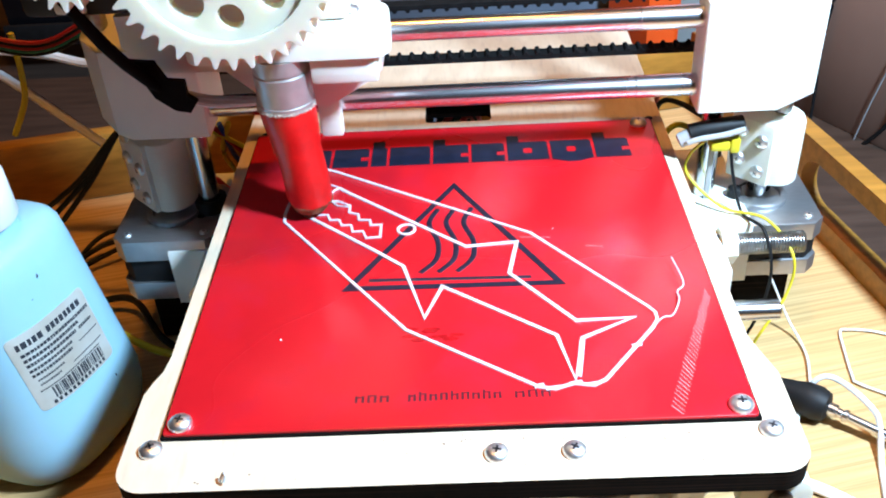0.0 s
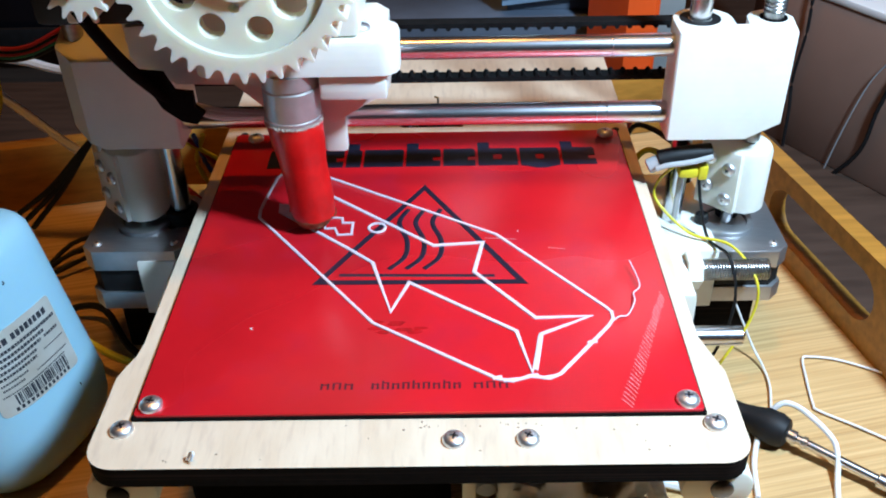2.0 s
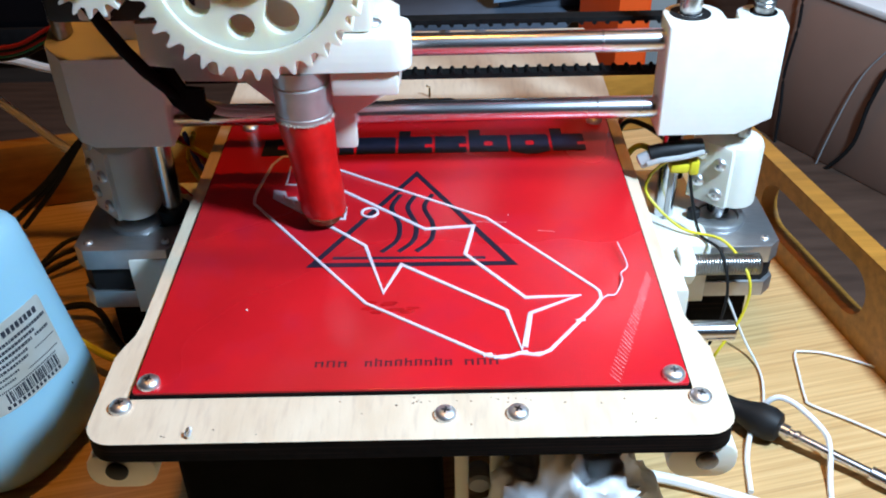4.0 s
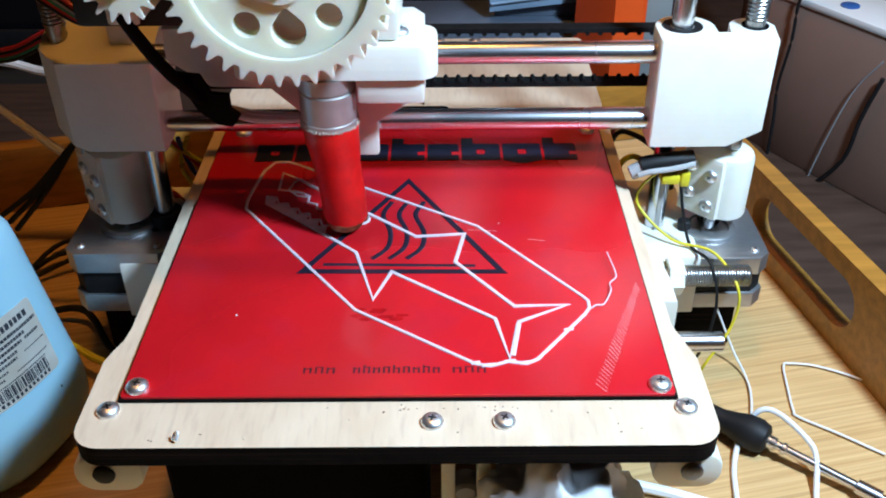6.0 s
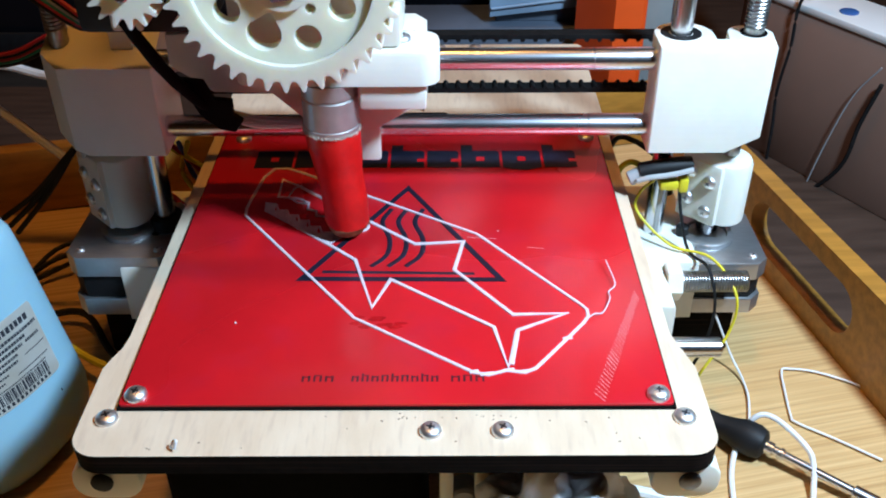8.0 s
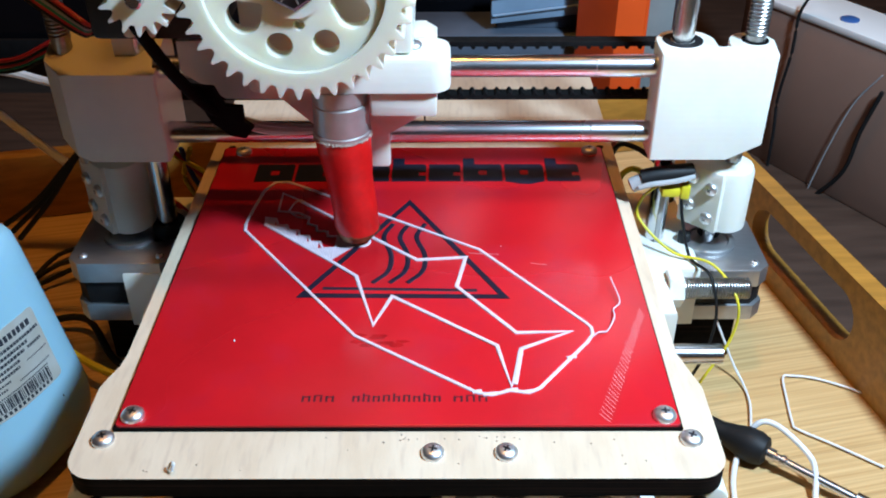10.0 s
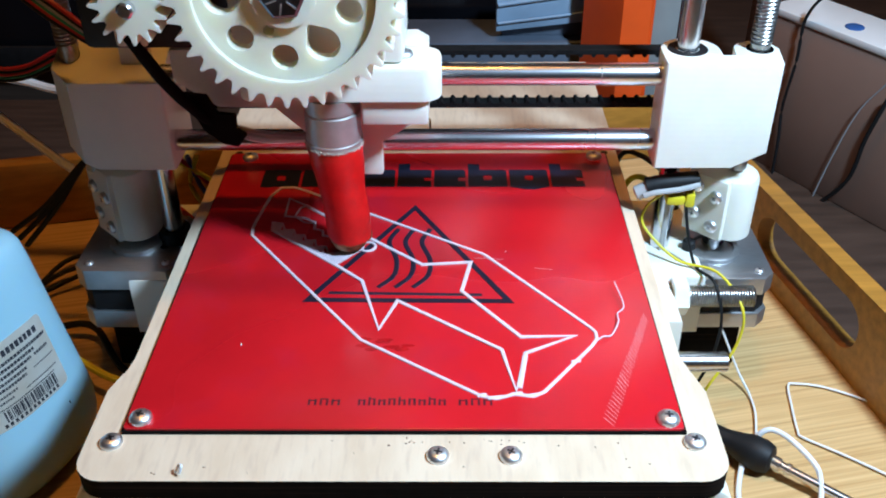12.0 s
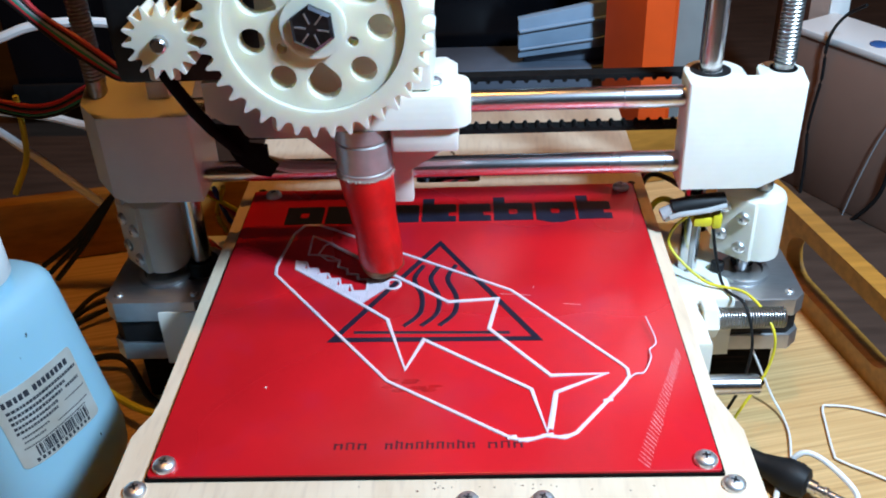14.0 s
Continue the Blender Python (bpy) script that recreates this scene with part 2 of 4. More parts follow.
def strand(bm, pts, w, z0, h, closed=False):
    """A flattened bead of plastic laid along 2D points, with mitred corners."""
    P = [Vector((x, y)) for x, y in pts]
    n = len(P)
    rings = []
    for i, p in enumerate(P):
        a = P[(i - 1) % n] if closed or i else p
        b = P[(i + 1) % n] if closed or i < n - 1 else p
        d0, d1 = (p - a), (b - p)
        d0 = d0.normalized() if d0.length > 1e-9 else d1.normalized()
        d1 = d1.normalized() if d1.length > 1e-9 else d0
        t = (d0 + d1)
        t = t.normalized() if t.length > 0.2 else d0
        nn = Vector((-t.y, t.x))
        k = min(1.6, 1 / max(0.4, abs(nn.dot(Vector((-d0.y, d0.x))))))
        ww = w * k
        rings.append([bm.verts.new((p.x + nn.x * s * ww, p.y + nn.y * s * ww, z0 + h * q)) for s, q in ((-0.5, 0), (-0.42, 0.7), (-0.2, 1), (0.2, 1), (0.42, 0.7), (0.5, 0))])
    m = len(rings[0])
    for i in range(n if closed else n - 1):
        a, b = rings[i], rings[(i + 1) % n]
        for k in range(m):
            bm.faces.new((a[k], a[(k + 1) % m], b[(k + 1) % m], b[k]))
    if not closed:
        bm.faces.new(rings[0])
        bm.faces.new(rings[-1])
    return bm


def pan_screw(parent, at, axis, r=0.0033, name="screw", mat=None):
    """A domed head; dark bars on top paint the shade of a cross recess."""
    bm = B()
    m = Matrix.Translation(at) @ frame_to(axis)
    seg, prof = 20, ((-0.0005, 1.0), (0.0006, 1.0), (0.0013, 0.86), (0.0018, 0.6), (0.0020, 0.3))
    lathe(bm, Vector(at), axis, [(h * r / 0.0033, k * r) for h, k in prof], seg)
    s = part(name, bm, mat or ZINC, parent)
    bm = B()
    for w, l in ((0.085, 0.36), (0.36, 0.085)):
        c = bmesh.ops.create_cube(bm, size=1.0)["verts"]
        bmesh.ops.transform(bm, matrix=m @ Matrix.Translation((0, 0, 0.00199 * r / 0.0033)) @ Matrix.Diagonal((w * 2 * r, l * 2 * r, 0.0002, 1)), verts=c)
    bmesh.ops.rotate(bm, verts=bm.verts[:], cent=at, matrix=Matrix.Rotation(random.uniform(0, 1.5), 3, Vector(axis)))
    part("recess_shade", bm, BOLT, s)
    return s


# ---- the room ----
TABLE_Z = -0.0855
FLOOR_Z = -0.0775
lone("floor", box(B(), -1.6, 1.6, -1.6, 1.6, -0.90, -0.85), TABLE_WOOD, (0, 0, -0.9), "dark wooden room floor", "floor", kind="structure")
for nm, b in (("wall_north", (-1.6, 1.6, 0.95, 1.03)), ("wall_south", (-1.6, 1.6, -1.68, -1.6)), ("wall_east", (1.6, 1.68, -1.68, 1.03)), ("wall_west", (-1.68, -1.6, -1.68, 1.03))):
    lone(nm, box(B(), *b, -0.9, 1.6), WALL, (b[0], b[2], -0.9), "dim brown plastered room wall", "wall", kind="structure")
lone("ceiling", box(B(), -1.68, 1.68, -1.68, 1.03, 1.6, 1.66), CEILING, (0, 0, 1.6), "off-white plastered ceiling", "ceiling", kind="structure")

desk = thing("desk", (0, 0, -0.85), "dark wooden desk under the tray", "desk")
part("desktop", box(B(), -0.75, 0.75, -0.55, 0.75, -0.115, TABLE_Z, 0.004), TABLE_WOOD, desk)
for sx in (-0.7, 0.7):
    for sy in (-0.5, 0.7):
        part("leg", box(B(), sx - 0.03, sx + 0.03, sy - 0.03, sy + 0.03, -0.85, -0.115, 0.004), TABLE_WOOD, desk)

# ---- the serving tray, turned to the printer ----
TRAY = Matrix.Translation((0.1755, 0.060, 0)) @ Matrix.Rotation(radians(12.5), 4, "Z")
# tray axes: u out to the side, v to the back


def tray_box(u0, u1, v0, v1, z0, z1, bevel=0.002):
    bm = box(B(), u0, u1, v0, v1, z0, z1, bevel)
    bmesh.ops.transform(bm, matrix=TRAY, verts=bm.verts[:])
    return bm


tray = thing("serving_tray", (0.0, 0.05, TABLE_Z), "honey-coloured wooden serving tray with slotted handles on a desk", "tray")
TRAY_AXIS = Matrix.Rotation(radians(12.5), 4, "Z")
tb = part("tray_floor", box(B(), -0.50, 0.0085, -0.24, 0.180, TABLE_Z, FLOOR_Z), OAK, tray, "pale oak veneer tray floor")
tb.matrix_local = Matrix.Translation(Vector((0.1755, 0.060, 0)) - Vector((0, 0.05, TABLE_Z))) @ TRAY_AXIS
tb.data.transform(Matrix.Translation((0.0, 0.05, TABLE_Z)))


def slotted_wall(u):
    slot = rounded(-0.0335, 0.052, -0.067, -0.0430, 0.0118, 6)
    outline = rounded(-0.24, 0.180, FLOOR_Z, -0.034, 0.002, 3)
    m = TRAY @ Matrix(((0, 0, 1, u), (1, 0, 0, 0), (0, 1, 0, 0), (0, 0, 0, 1)))
    return prism(B(), outline, [slot], m, 0.0085)


part("side_wall", slotted_wall(0.0), TRAY_WOOD, tray, "wooden side wall with a long rounded handle slot")
part("side_wall", slotted_wall(-0.4975), TRAY_WOOD, tray)
part("back_wall", tray_box(-0.4885, -0.0005, 0.170, 0.180, FLOOR_Z, -0.040), TRAY_WOOD, tray)
part("front_wall", tray_box(-0.4885, -0.0005, -0.24, -0.23, FLOOR_Z, -0.040), TRAY_WOOD, tray)

# ---- background things ----
side = thing("storage_box", (0.30, 0.10, TABLE_Z), "storage box with grey-brown side and white lid standing beside the tray", "box")
bm = box(B(), 0.0, 0.034, -0.42, 0.004, TABLE_Z - 0.018, -0.0125, 0.001)
SIDE = Matrix.Translation((0.1988, 0.241, 0.018)) @ Matrix.Rotation(radians(31.2), 4, "Z")
bmesh.ops.transform(bm, matrix=SIDE, verts=bm.verts[:])
part("body", bm, BROWN_CARD, side)
bm = box(B(), -0.001, 0.035, -0.425, 0.006, -0.0125, -0.008, 0.001)
bmesh.ops.transform(bm, matrix=SIDE, verts=bm.verts[:])
part("lid", bm, WHITE_TOP, side, "white lid")
bm = lathe(B(), SIDE @ Vector((0.0110, -0.0440, -0.008)), (0, 0, 1), [(-0.001, 0.0050), (0.0006, 0.0050), (0.0010, 0.0042)], 20)
part("blue_disc", bm, BLUE_DOT, side, "small blue plastic disc")

shelf = thing("shelf_side", (0.221, 0.28, TABLE_Z), "brown shelf side with a white front edge behind the storage box", "shelf")
part("board", box(B(), 0.2100, 0.2215, 0.262, 0.320, TABLE_Z, 0.16, 0.0008), BROWN_CARD, shelf)
part("edging", box(B(), 0.2216, 0.2330, 0.262, 0.320, TABLE_Z, 0.16, 0.0008), WHITE_TOP, shelf, "white laminate edge")

bracket = thing("orange_bracket", (0.108, 0.24, TABLE_Z), "orange painted upright metal bracket behind the printer", "bracket")
bm = prism(B(), [(0.0925, 0.262), (0.1105, 0.2335), (0.1262, 0.2335), (0.1262, 0.262)], [], Matrix.Translation((0, 0, TABLE_Z)), 0.32, 0.0008)
part("upright", bm, ORANGE, bracket)
part("side_flange", box(B(), 0.1263, 0.1290, 0.236, 0.262, TABLE_Z, 0.21, 0.0008), ORANGE, bracket)
part("hole_rim", lathe(B(), (0.121, 0.2334, 0.062), (0, -1, 0), [(0, 0.0042), (0.0008, 0.0042), (0.0009, 0.0028)], 16), BLACK, bracket)

gp = thing("grey_post", (0.141, 0.27, TABLE_Z), "pale grey painted metal post behind the bracket", "post")
part("post", box(B(), 0.1320, 0.1500, 0.262, 0.280, TABLE_Z, 0.25, 0.0015), GREY, gp)
part("foot", box(B(), 0.1270, 0.1550, 0.257, 0.285, TABLE_Z, TABLE_Z + 0.004, 0.001), GREY, gp)

mon = thing("black_screen", (0.0, 0.32, TABLE_Z), "glossy black monitor standing behind the printer", "monitor")
part("panel", box(B(), -0.30, 0.128, 0.325, 0.345, -0.055, 0.26, 0.003), GLOSS_BLACK, mon)
part("bezel", box(B(), -0.302, 0.130, 0.321, 0.325, -0.060, -0.045, 0.001), BLACK, mon)
part("stand", box(B(), -0.13, -0.04, 0.345, 0.385, TABLE_Z, 0.05, 0.004), BLACK, mon)

ubin = thing("plastic_bin", (0.065, 0.285, TABLE_Z), "blue-grey plastic drawer unit with a clear front lip", "container")
part("body", box(B(), -0.06, 0.1300, 0.275, 0.318, TABLE_Z, -0.024, 0.003), SLATE, ubin, "slate grey body")
bm = prism(B(), [(0.042, -0.0185), (0.126, -0.0090), (0.126, 0.022), (0.042, 0.006)], [], Matrix.Translation((0, 0.284, 0)) @ Matrix.Rotation(radians(90), 4, "X"), 0.006, 0.001)
part("front_lip", bm, BIN, ubin, "pale blue translucent lip")
part("rib", tube(B(), [(0.043, 0.2765, -0.001), (0.125, 0.2765, 0.0110)], 0.0012, curved=False), BIN, ubin)
part("rib", tube(B(), [(0.043, 0.2765, -0.0125), (0.125, 0.2765, -0.0020)], 0.0009, curved=False), BIN, ubin)
part("upright", box(B(), 0.046, 0.100, 0.286, 0.296, -0.024, 0.002, 0.001), SLATE, ubin)

# ---- the printer: base ----
base = thing("printer_base", (0, 0.02, FLOOR_Z), "dark wooden base of the desktop printer standing in the tray", "printer base")
part("base_box", box(B(), -0.072, 0.008, -0.050, 0.165, FLOOR_Z, -0.031, 0.002), BURNT, base)
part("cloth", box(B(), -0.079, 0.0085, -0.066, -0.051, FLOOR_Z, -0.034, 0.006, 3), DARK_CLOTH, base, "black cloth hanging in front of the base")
for x in (-0.05, -0.012):
    part("guide_rod", rod(B(), (x, -0.06, -0.024), (x, 0.17, -0.024), 0.004), STEEL, base)
    for y in (-0.04, 0.15):
        part("rod_clamp", box(B(), x - 0.006, x + 0.006, y - 0.006, y + 0.006, -0.0309, -0.0285, 0.0006), PLASTIC, base)
part("cross_bar", rod(B(), (-0.06, 0.0, -0.0447), (0.1205, 0.0, -0.0447), 0.0040), STEEL, base, "plain steel cross bar")
part("cross_bolt", rod(B(), (-0.06, 0.02, -0.028), (0.133, 0.02, -0.028), 0.0040), THREAD, base, "long threaded steel bolt")
bm = B()
for k in range(24):
    lathe(bm, (0.1075 + k * 0.00106, 0.02, -0.028), (1, 0, 0), [(0, 0.0040), (0.0005, 0.0044), (0.0010, 0.0040)], 16)
part("screw_thread", bm, THREAD, base)
part("nut", lathe(B(), (0.1005, 0.02, -0.028), (1, 0, 0), [(0, 0.0072), (0.0004, 0.0076), (0.0056, 0.0076), (0.006, 0.0070)], 6), PLASTIC, base, "white hexagonal nut", smooth=20)
for sx in (-1, 1):
    bm = prism(B(), [(0.078, -0.001), (0.1005, -0.001), (0.1005, 0.027), (0.1155, 0.0275), (0.1165, 0.087), (0.078, 0.087)], [], Matrix.Diagonal((sx, 1, 1, 1)) @ Matrix.Translation((0, 0, -0.052)), 0.0280 if sx > 0 else 0.0262, 0.0012)
    part("motor_bracket", bm, PLASTIC, base, "cream printed plastic motor bracket")
    part("strut", box(B(), min(sx * 0.0722, sx * 0.100), max(sx * 0.0722, sx * 0.100), 0.03, 0.06, FLOOR_Z, -0.0525, 0.001), BURNT, base)
    part("arm", box(B(), min(sx * 0.0085, sx * 0.0721), max(sx * 0.0085, sx * 0.0721), 0.03, 0.06, FLOOR_Z, -0.060, 0.001), BURNT, base)
for x, y in ((0.1125, 0.0475), (0.1125, 0.0805), (-0.1045, 0.046)):
    part("set_screw", lathe(B(), (x, y, -0.0242 if x > 0 else -0.0260), (0, 0, 1), [(0, 0.0027), (0.004, 0.0027), (0.0046, 0.0020)], 14), BLACK, base)
for x in (0.0145, 0.0255):
    part("bracket_post", box(B(), x - 0.0022, x + 0.0022, -0.078, -0.070, FLOOR_Z, -0.0245, 0.0008), PLASTIC, base, "white plastic post")
part("knob", lathe(B(), (0.020, -0.071, -0.040), (0, -1, 0), [(0, 0.004), (0.006, 0.004), (0.007, 0.003)], 14), GREY_WIRE, base)


def z_motor(x0, z0, z1):
    mtr = thing("stepper_motor", (x0 + 0.021, 0.049, z0), "square stepper motor with aluminium end caps and black core", "motor", "lift motors")
    def slab(a, b, inset, mat, nm):
        m = Matrix.Translation((x0 + 0.021, 0.049, a))
        c, h = 0.0045, 0.021 - inset
        loop = [(h - c, -h), (h, -h + c), (h, h - c), (h - c, h), (-h + c, h), (-h, h - c), (-h, -h + c), (-h + c, -h)]
        return part(nm, prism(B(), loop, [], m, b - a, 0.0006), mat, mtr)
    hh = z1 - z0
    slab(z0, z0 + 0.29 * hh, 0, ALU, "lower_cap")
    slab(z0 + 0.29 * hh, z0 + 0.68 * hh, 0.0012, BLACK, "core")
    slab(z0 + 0.68 * hh, z1, 0, ALU, "upper_cap")
    part("boss", lathe(B(), (x0 + 0.021, 0.049, z1), (0, 0, 1), [(0, 0.011), (0.0018, 0.011), (0.0021, 0.0105), (0.0021, 0.0085), (0.0012, 0.008)], 28), ALU, mtr)
    part("shaft", rod(B(), (x0 + 0.021, 0.049, z1), (x0 + 0.021, 0.049, z1 + 0.012), 0.0025), STEEL, mtr)
    for ax in (0.0055, 0.0365):
        for ay in (0.0335, 0.0645):
            pan_screw(mtr, (x0 + ax, ay, z1), (0, 0, 1), 0.0018, "corner_screw")
    return mtr


z_motor(0.1020, -0.050, -0.0255)
z_motor(-0.1375, -0.0500, -0.0215)
for x in (-0.1165, 0.1230):
    part("foot", box(B(), x - 0.014, x + 0.014, 0.036, 0.064, FLOOR_Z, -0.0502, 0.0015), BURNT, base)


def coupler(x, y, k=1.0, tall=0.0305):
    c = thing("rod_coupler", (x, y, -0.02), "cream plastic rod coupler clamped by four screws", "coupler", "lift couplers")
    p1, p2 = Vector((-0.0160 * k, -0.0005)), Vector((-0.0022 * k, -0.0122))
    arc = [(0.0040 * k + 0.0105 * k * math.cos(radians(q)), -0.0015 + 0.0105 * math.sin(radians(q))) for q in range(-115, 65, 12)]
    loop = [tuple(p1), tuple(p2)] + arc + [(-0.004 * k, 0.012), (-0.013 * k, 0.009)]
    part("shell", prism(B(), loop, [], Matrix.Translation((x, y, -0.0160)), tall, 0.0024), PLASTIC, c)
    part("tip", lathe(B(), (x + 0.001, y - 0.001, -0.0161), (0, 0, -1), [(0, 0.0108 * k), (0.0016, 0.0085 * k), (0.0028, 0.0045)], 20), PLASTIC, c)
    part("collar", lathe(B(), (x, y, -0.0205), (0, 0, 1), [(-0.003, 0.0046), (0.0022, 0.0046)], 14), BLACK, c)
    n = Vector((p1.y - p2.y, p2.x - p1.x, 0)).normalized() * -1
    for u, z in ((0.26, 0.0055), (0.75, 0.0030), (0.26, -0.0070), (0.75, -0.0105)):
        p = p1.lerp(p2, u)
        pan_screw(c, Vector((x + p.x, y + p.y, z)) + n * 0.0003, n, 0.0027, "clamp_screw")
    return c


coupler(0.1240, 0.053, 0.90, 0.0268)
coupler(-0.1185, 0.053, 0.86)

# ---- the gantry, still ----
gan = thing("x_gantry", (0, 0.045, 0.02), "printed plastic gantry with two polished rods and a toothed belt", "gantry")
for z in (0.0547, 0.0280):
    part("smooth_rod", rod(B(), (-0.0925, 0.0454, z), (0.0685, 0.0454, z), 0.0041, 32, 0.0001), CHROME, gan)
    part("rod_end", rod(B(), (0.0687, 0.0454, z), (0.108, 0.0454, z), 0.0042, 32, 0.0002), CHROME, gan, "steel rod end past a fine seam")
    part("rod_core", rod(B(), (0.060, 0.0454, z), (0.075, 0.0454, z), 0.0039, 24), CHROME, gan)


def toothed_belt(z, side):
    bm = box(B(), -0.100, 0.1000, 0.0705, 0.0765, z - 0.0009, z + 0.0009)
    for k in range(39):
        x = -0.0965 + k * 0.0050
        rim = [(x + 0.00125 + 0.00105 * math.cos(radians(q)), z + side * (0.0007 + 0.0014 * math.sin(radians(q)))) for q in range(0, 181, 30)]
        prism(bm, rim, [], Matrix(((1, 0, 0, 0), (0, 0, 1, 0.0705), (0, 1, 0, 0), (0, 0, 0, 1))), 0.0060)
    return bm


part("belt", toothed_belt(0.0528, -1), RUBBER, gan)
part("belt", toothed_belt(0.0302, 1), RUBBER, gan)


def end_block(sx, z0, z1, chamfer, solid):
    """A wall across the front with two round bosses behind it, one for the rod and one for the screw."""
    def arc(cx, r, a0, a1):
        return [(sx * (cx + r * math.cos(radians(a0 + (a1 - a0) * k / 10))), 0.0515 + r * math.sin(radians(a0 + (a1 - a0) * k / 10))) for k in range(11)]
    outer = [(sx * (0.1330 - chamfer), 0.038), (sx * 0.1330, 0.038 + max(chamfer, 0.001))] if chamfer else [(sx * 0.1325, 0.038), (sx * 0.1330, 0.0385)]
    loop = [(sx * 0.0912, 0.0385), (sx * 0.0917, 0.038)] + outer + [(sx * 0.1345, 0.0515)] + arc(0.1263, 0.0082, 0, 170) + [(sx * 0.1172, 0.0460), (sx * 0.1132, 0.0460)] + arc(0.1022, 0.0110, 10, 180)
    if solid:
        loop = [(sx * 0.0912, 0.0385), (sx * 0.0917, 0.038)] + outer + [(sx * 0.1330, 0.0600), (sx * 0.1270, 0.0670), (sx * 0.0912, 0.0670)]
    bm = prism(B(), loop, [], Matrix.Translation((0, 0, z0)), z1 - z0, 0.0007)
    if solid:
        # the top falls away to the front
        bmesh.ops.bisect_plane(bm, geom=bm.verts[:] + bm.edges[:] + bm.faces[:], plane_co=(0, 0.038, z1 - 0.0075), plane_no=Vector((0, -0.0075, 0.020)).normalized(), clear_outer=True)
        bmesh.ops.holes_fill(bm, edges=[e for e in bm.edges if e.is_boundary], sides=0)
    cut = Vector((0.0065, 0, -0.0125)).normalized()
    cut.x *= sx
    bmesh.ops.bisect_plane(bm, geom=bm.verts[:] + bm.edges[:] + bm.faces[:], plane_co=(sx * 0.1205, 0, z0), plane_no=cut, clear_outer=True)
    bmesh.ops.holes_fill(bm, edges=[e for e in bm.edges if e.is_boundary], sides=0)
    blk = part("end_block", bm, PLASTIC, gan, "cream printed plastic end block with fine layers", smooth=30)
    if solid:
        part("tab", box(B(), sx * 0.1035 - 0.004, sx * 0.1035 + 0.004, 0.047, 0.0490, z1 - 0.0040, z1 + 0.0045, 0.0006), PLASTIC, blk, "thin white plastic tab")
        return blk
    part("bushing", prism(B(), circle(0, 0, 0.0074, 28), [circle(0, 0, 0.0043, 28)], Matrix.Translation((sx * 0.1010, 0.0515, z1 - 0.0004)), 0.0006), BLACK, blk, "black bushing round the rod")
    # dark ring in place of the shaded gap round the lead screw
    part("hole_shade_ring", prism(B(), circle(0, 0, 0.0050, 24), [circle(0, 0, 0.0037, 24)], Matrix.Translation((sx * 0.1275, 0.0515, z1 - 0.0004)), 0.0006), BURNT, blk)
    return blk


end_block(1, 0.0195, 0.0620, 0.0, False)
end_block(-1, 0.0190, 0.0620, 0.0075, True)
for sx in (-1, 1):
    lone("lift_rod", rod(B(), (sx * 0.1010, 0.0515, -0.0255), (sx * 0.1010, 0.0515, 0.26), 0.0040, 24), STEEL, (sx * 0.101, 0.0515, -0.0255), "polished steel vertical guide rod", "rod", "lift rods")
    if sx < 0:
        part("rod_shoe", prism(B(), circle(0, 0, 0.0066, 20), [circle(0, 0, 0.0042, 20)], Matrix.Translation((sx * 0.1010, 0.0515, -0.0258)), 0.010, 0.0005), BLACK, base)
    bm = rod(B(), (sx * 0.1275, 0.0515, 0.012), (sx * 0.1275, 0.0515, 0.26), 0.0036)
    ls = thing("lead_screw", (sx * 0.1275, 0.0515, 0.012), "threaded steel rod lifting the gantry", "threaded rod", "lead screws")
    part("core", bm, THREAD, ls)
    bm = B()
    pts = [(sx * 0.1275 + 0.0037 * math.cos(k * 0.6283), 0.0515 + 0.0037 * math.sin(k * 0.6283), 0.064 + k * 0.000145) for k in range(700)]
    tube(bm, pts, 0.00048, 5, curved=False)
    part("thread", bm, THREAD, ls)

# ---- the moving bed ----
bed = thing("print_bed", (0, 0, -0.010), "plywood print bed with a red enamelled heating plate", "print bed")
outline = []
for cx, cy, a in ((-0.083, -0.0905, 180), (0.083, -0.0905, 270)):
    outline += [(cx + 0.0085 * math.cos(radians(a + 15 * k)), cy + 0.0085 * math.sin(radians(a + 15 * k))) for k in range(7)]
outline += [(0.0915, -0.063), (0.0900, -0.058), (0.0885, -0.053), (0.0868, -0.047), (0.0868, 0.189), (0.0850, 0.192), (-0.0855, 0.192), (-0.0872, 0.189), (-0.0872, -0.047), (-0.0880, -0.053), (-0.0900, -0.058), (-0.0915, -0.063)]
slot = rounded(-0.012, 0.016, 0.095, 0.112, 0.002, 3)
bm = prism(B(), outline, [slot], pose(0, 0, -0.0090), 0.0070)
board = part("board", bm, [PLY, BURNT], bed, "pale birch plywood board with burnt dark edges", smooth=30)
for p in board.data.polygons:
    p.material_index = 0 if abs(p.normal.z) > 0.7 and p.center.z > 0.005 else 1
bm = prism(B(), rounded(-0.0814, 0.0812, -0.0808, 0.0868, 0.0012, 2), [], pose(0, 0, -0.0019), 0.0019, 0.0003)
plate = part("heating_plate", bm, [RED_PLATE], bed, "glossy red enamelled heating plate")
part("plate_backing", box(B(), -0.0819, 0.0817, -0.0813, 0.0873, -0.00195, -0.0008), BURNT, bed, "dark edge under the red plate")
for x, y in ((-0.077, -0.077), (0.077, -0.0772), (-0.0727, 0.082), (0.0756, 0.0826)):
    pan_screw(bed, (x, y, 0.0003), (0, 0, 1), 0.0034)
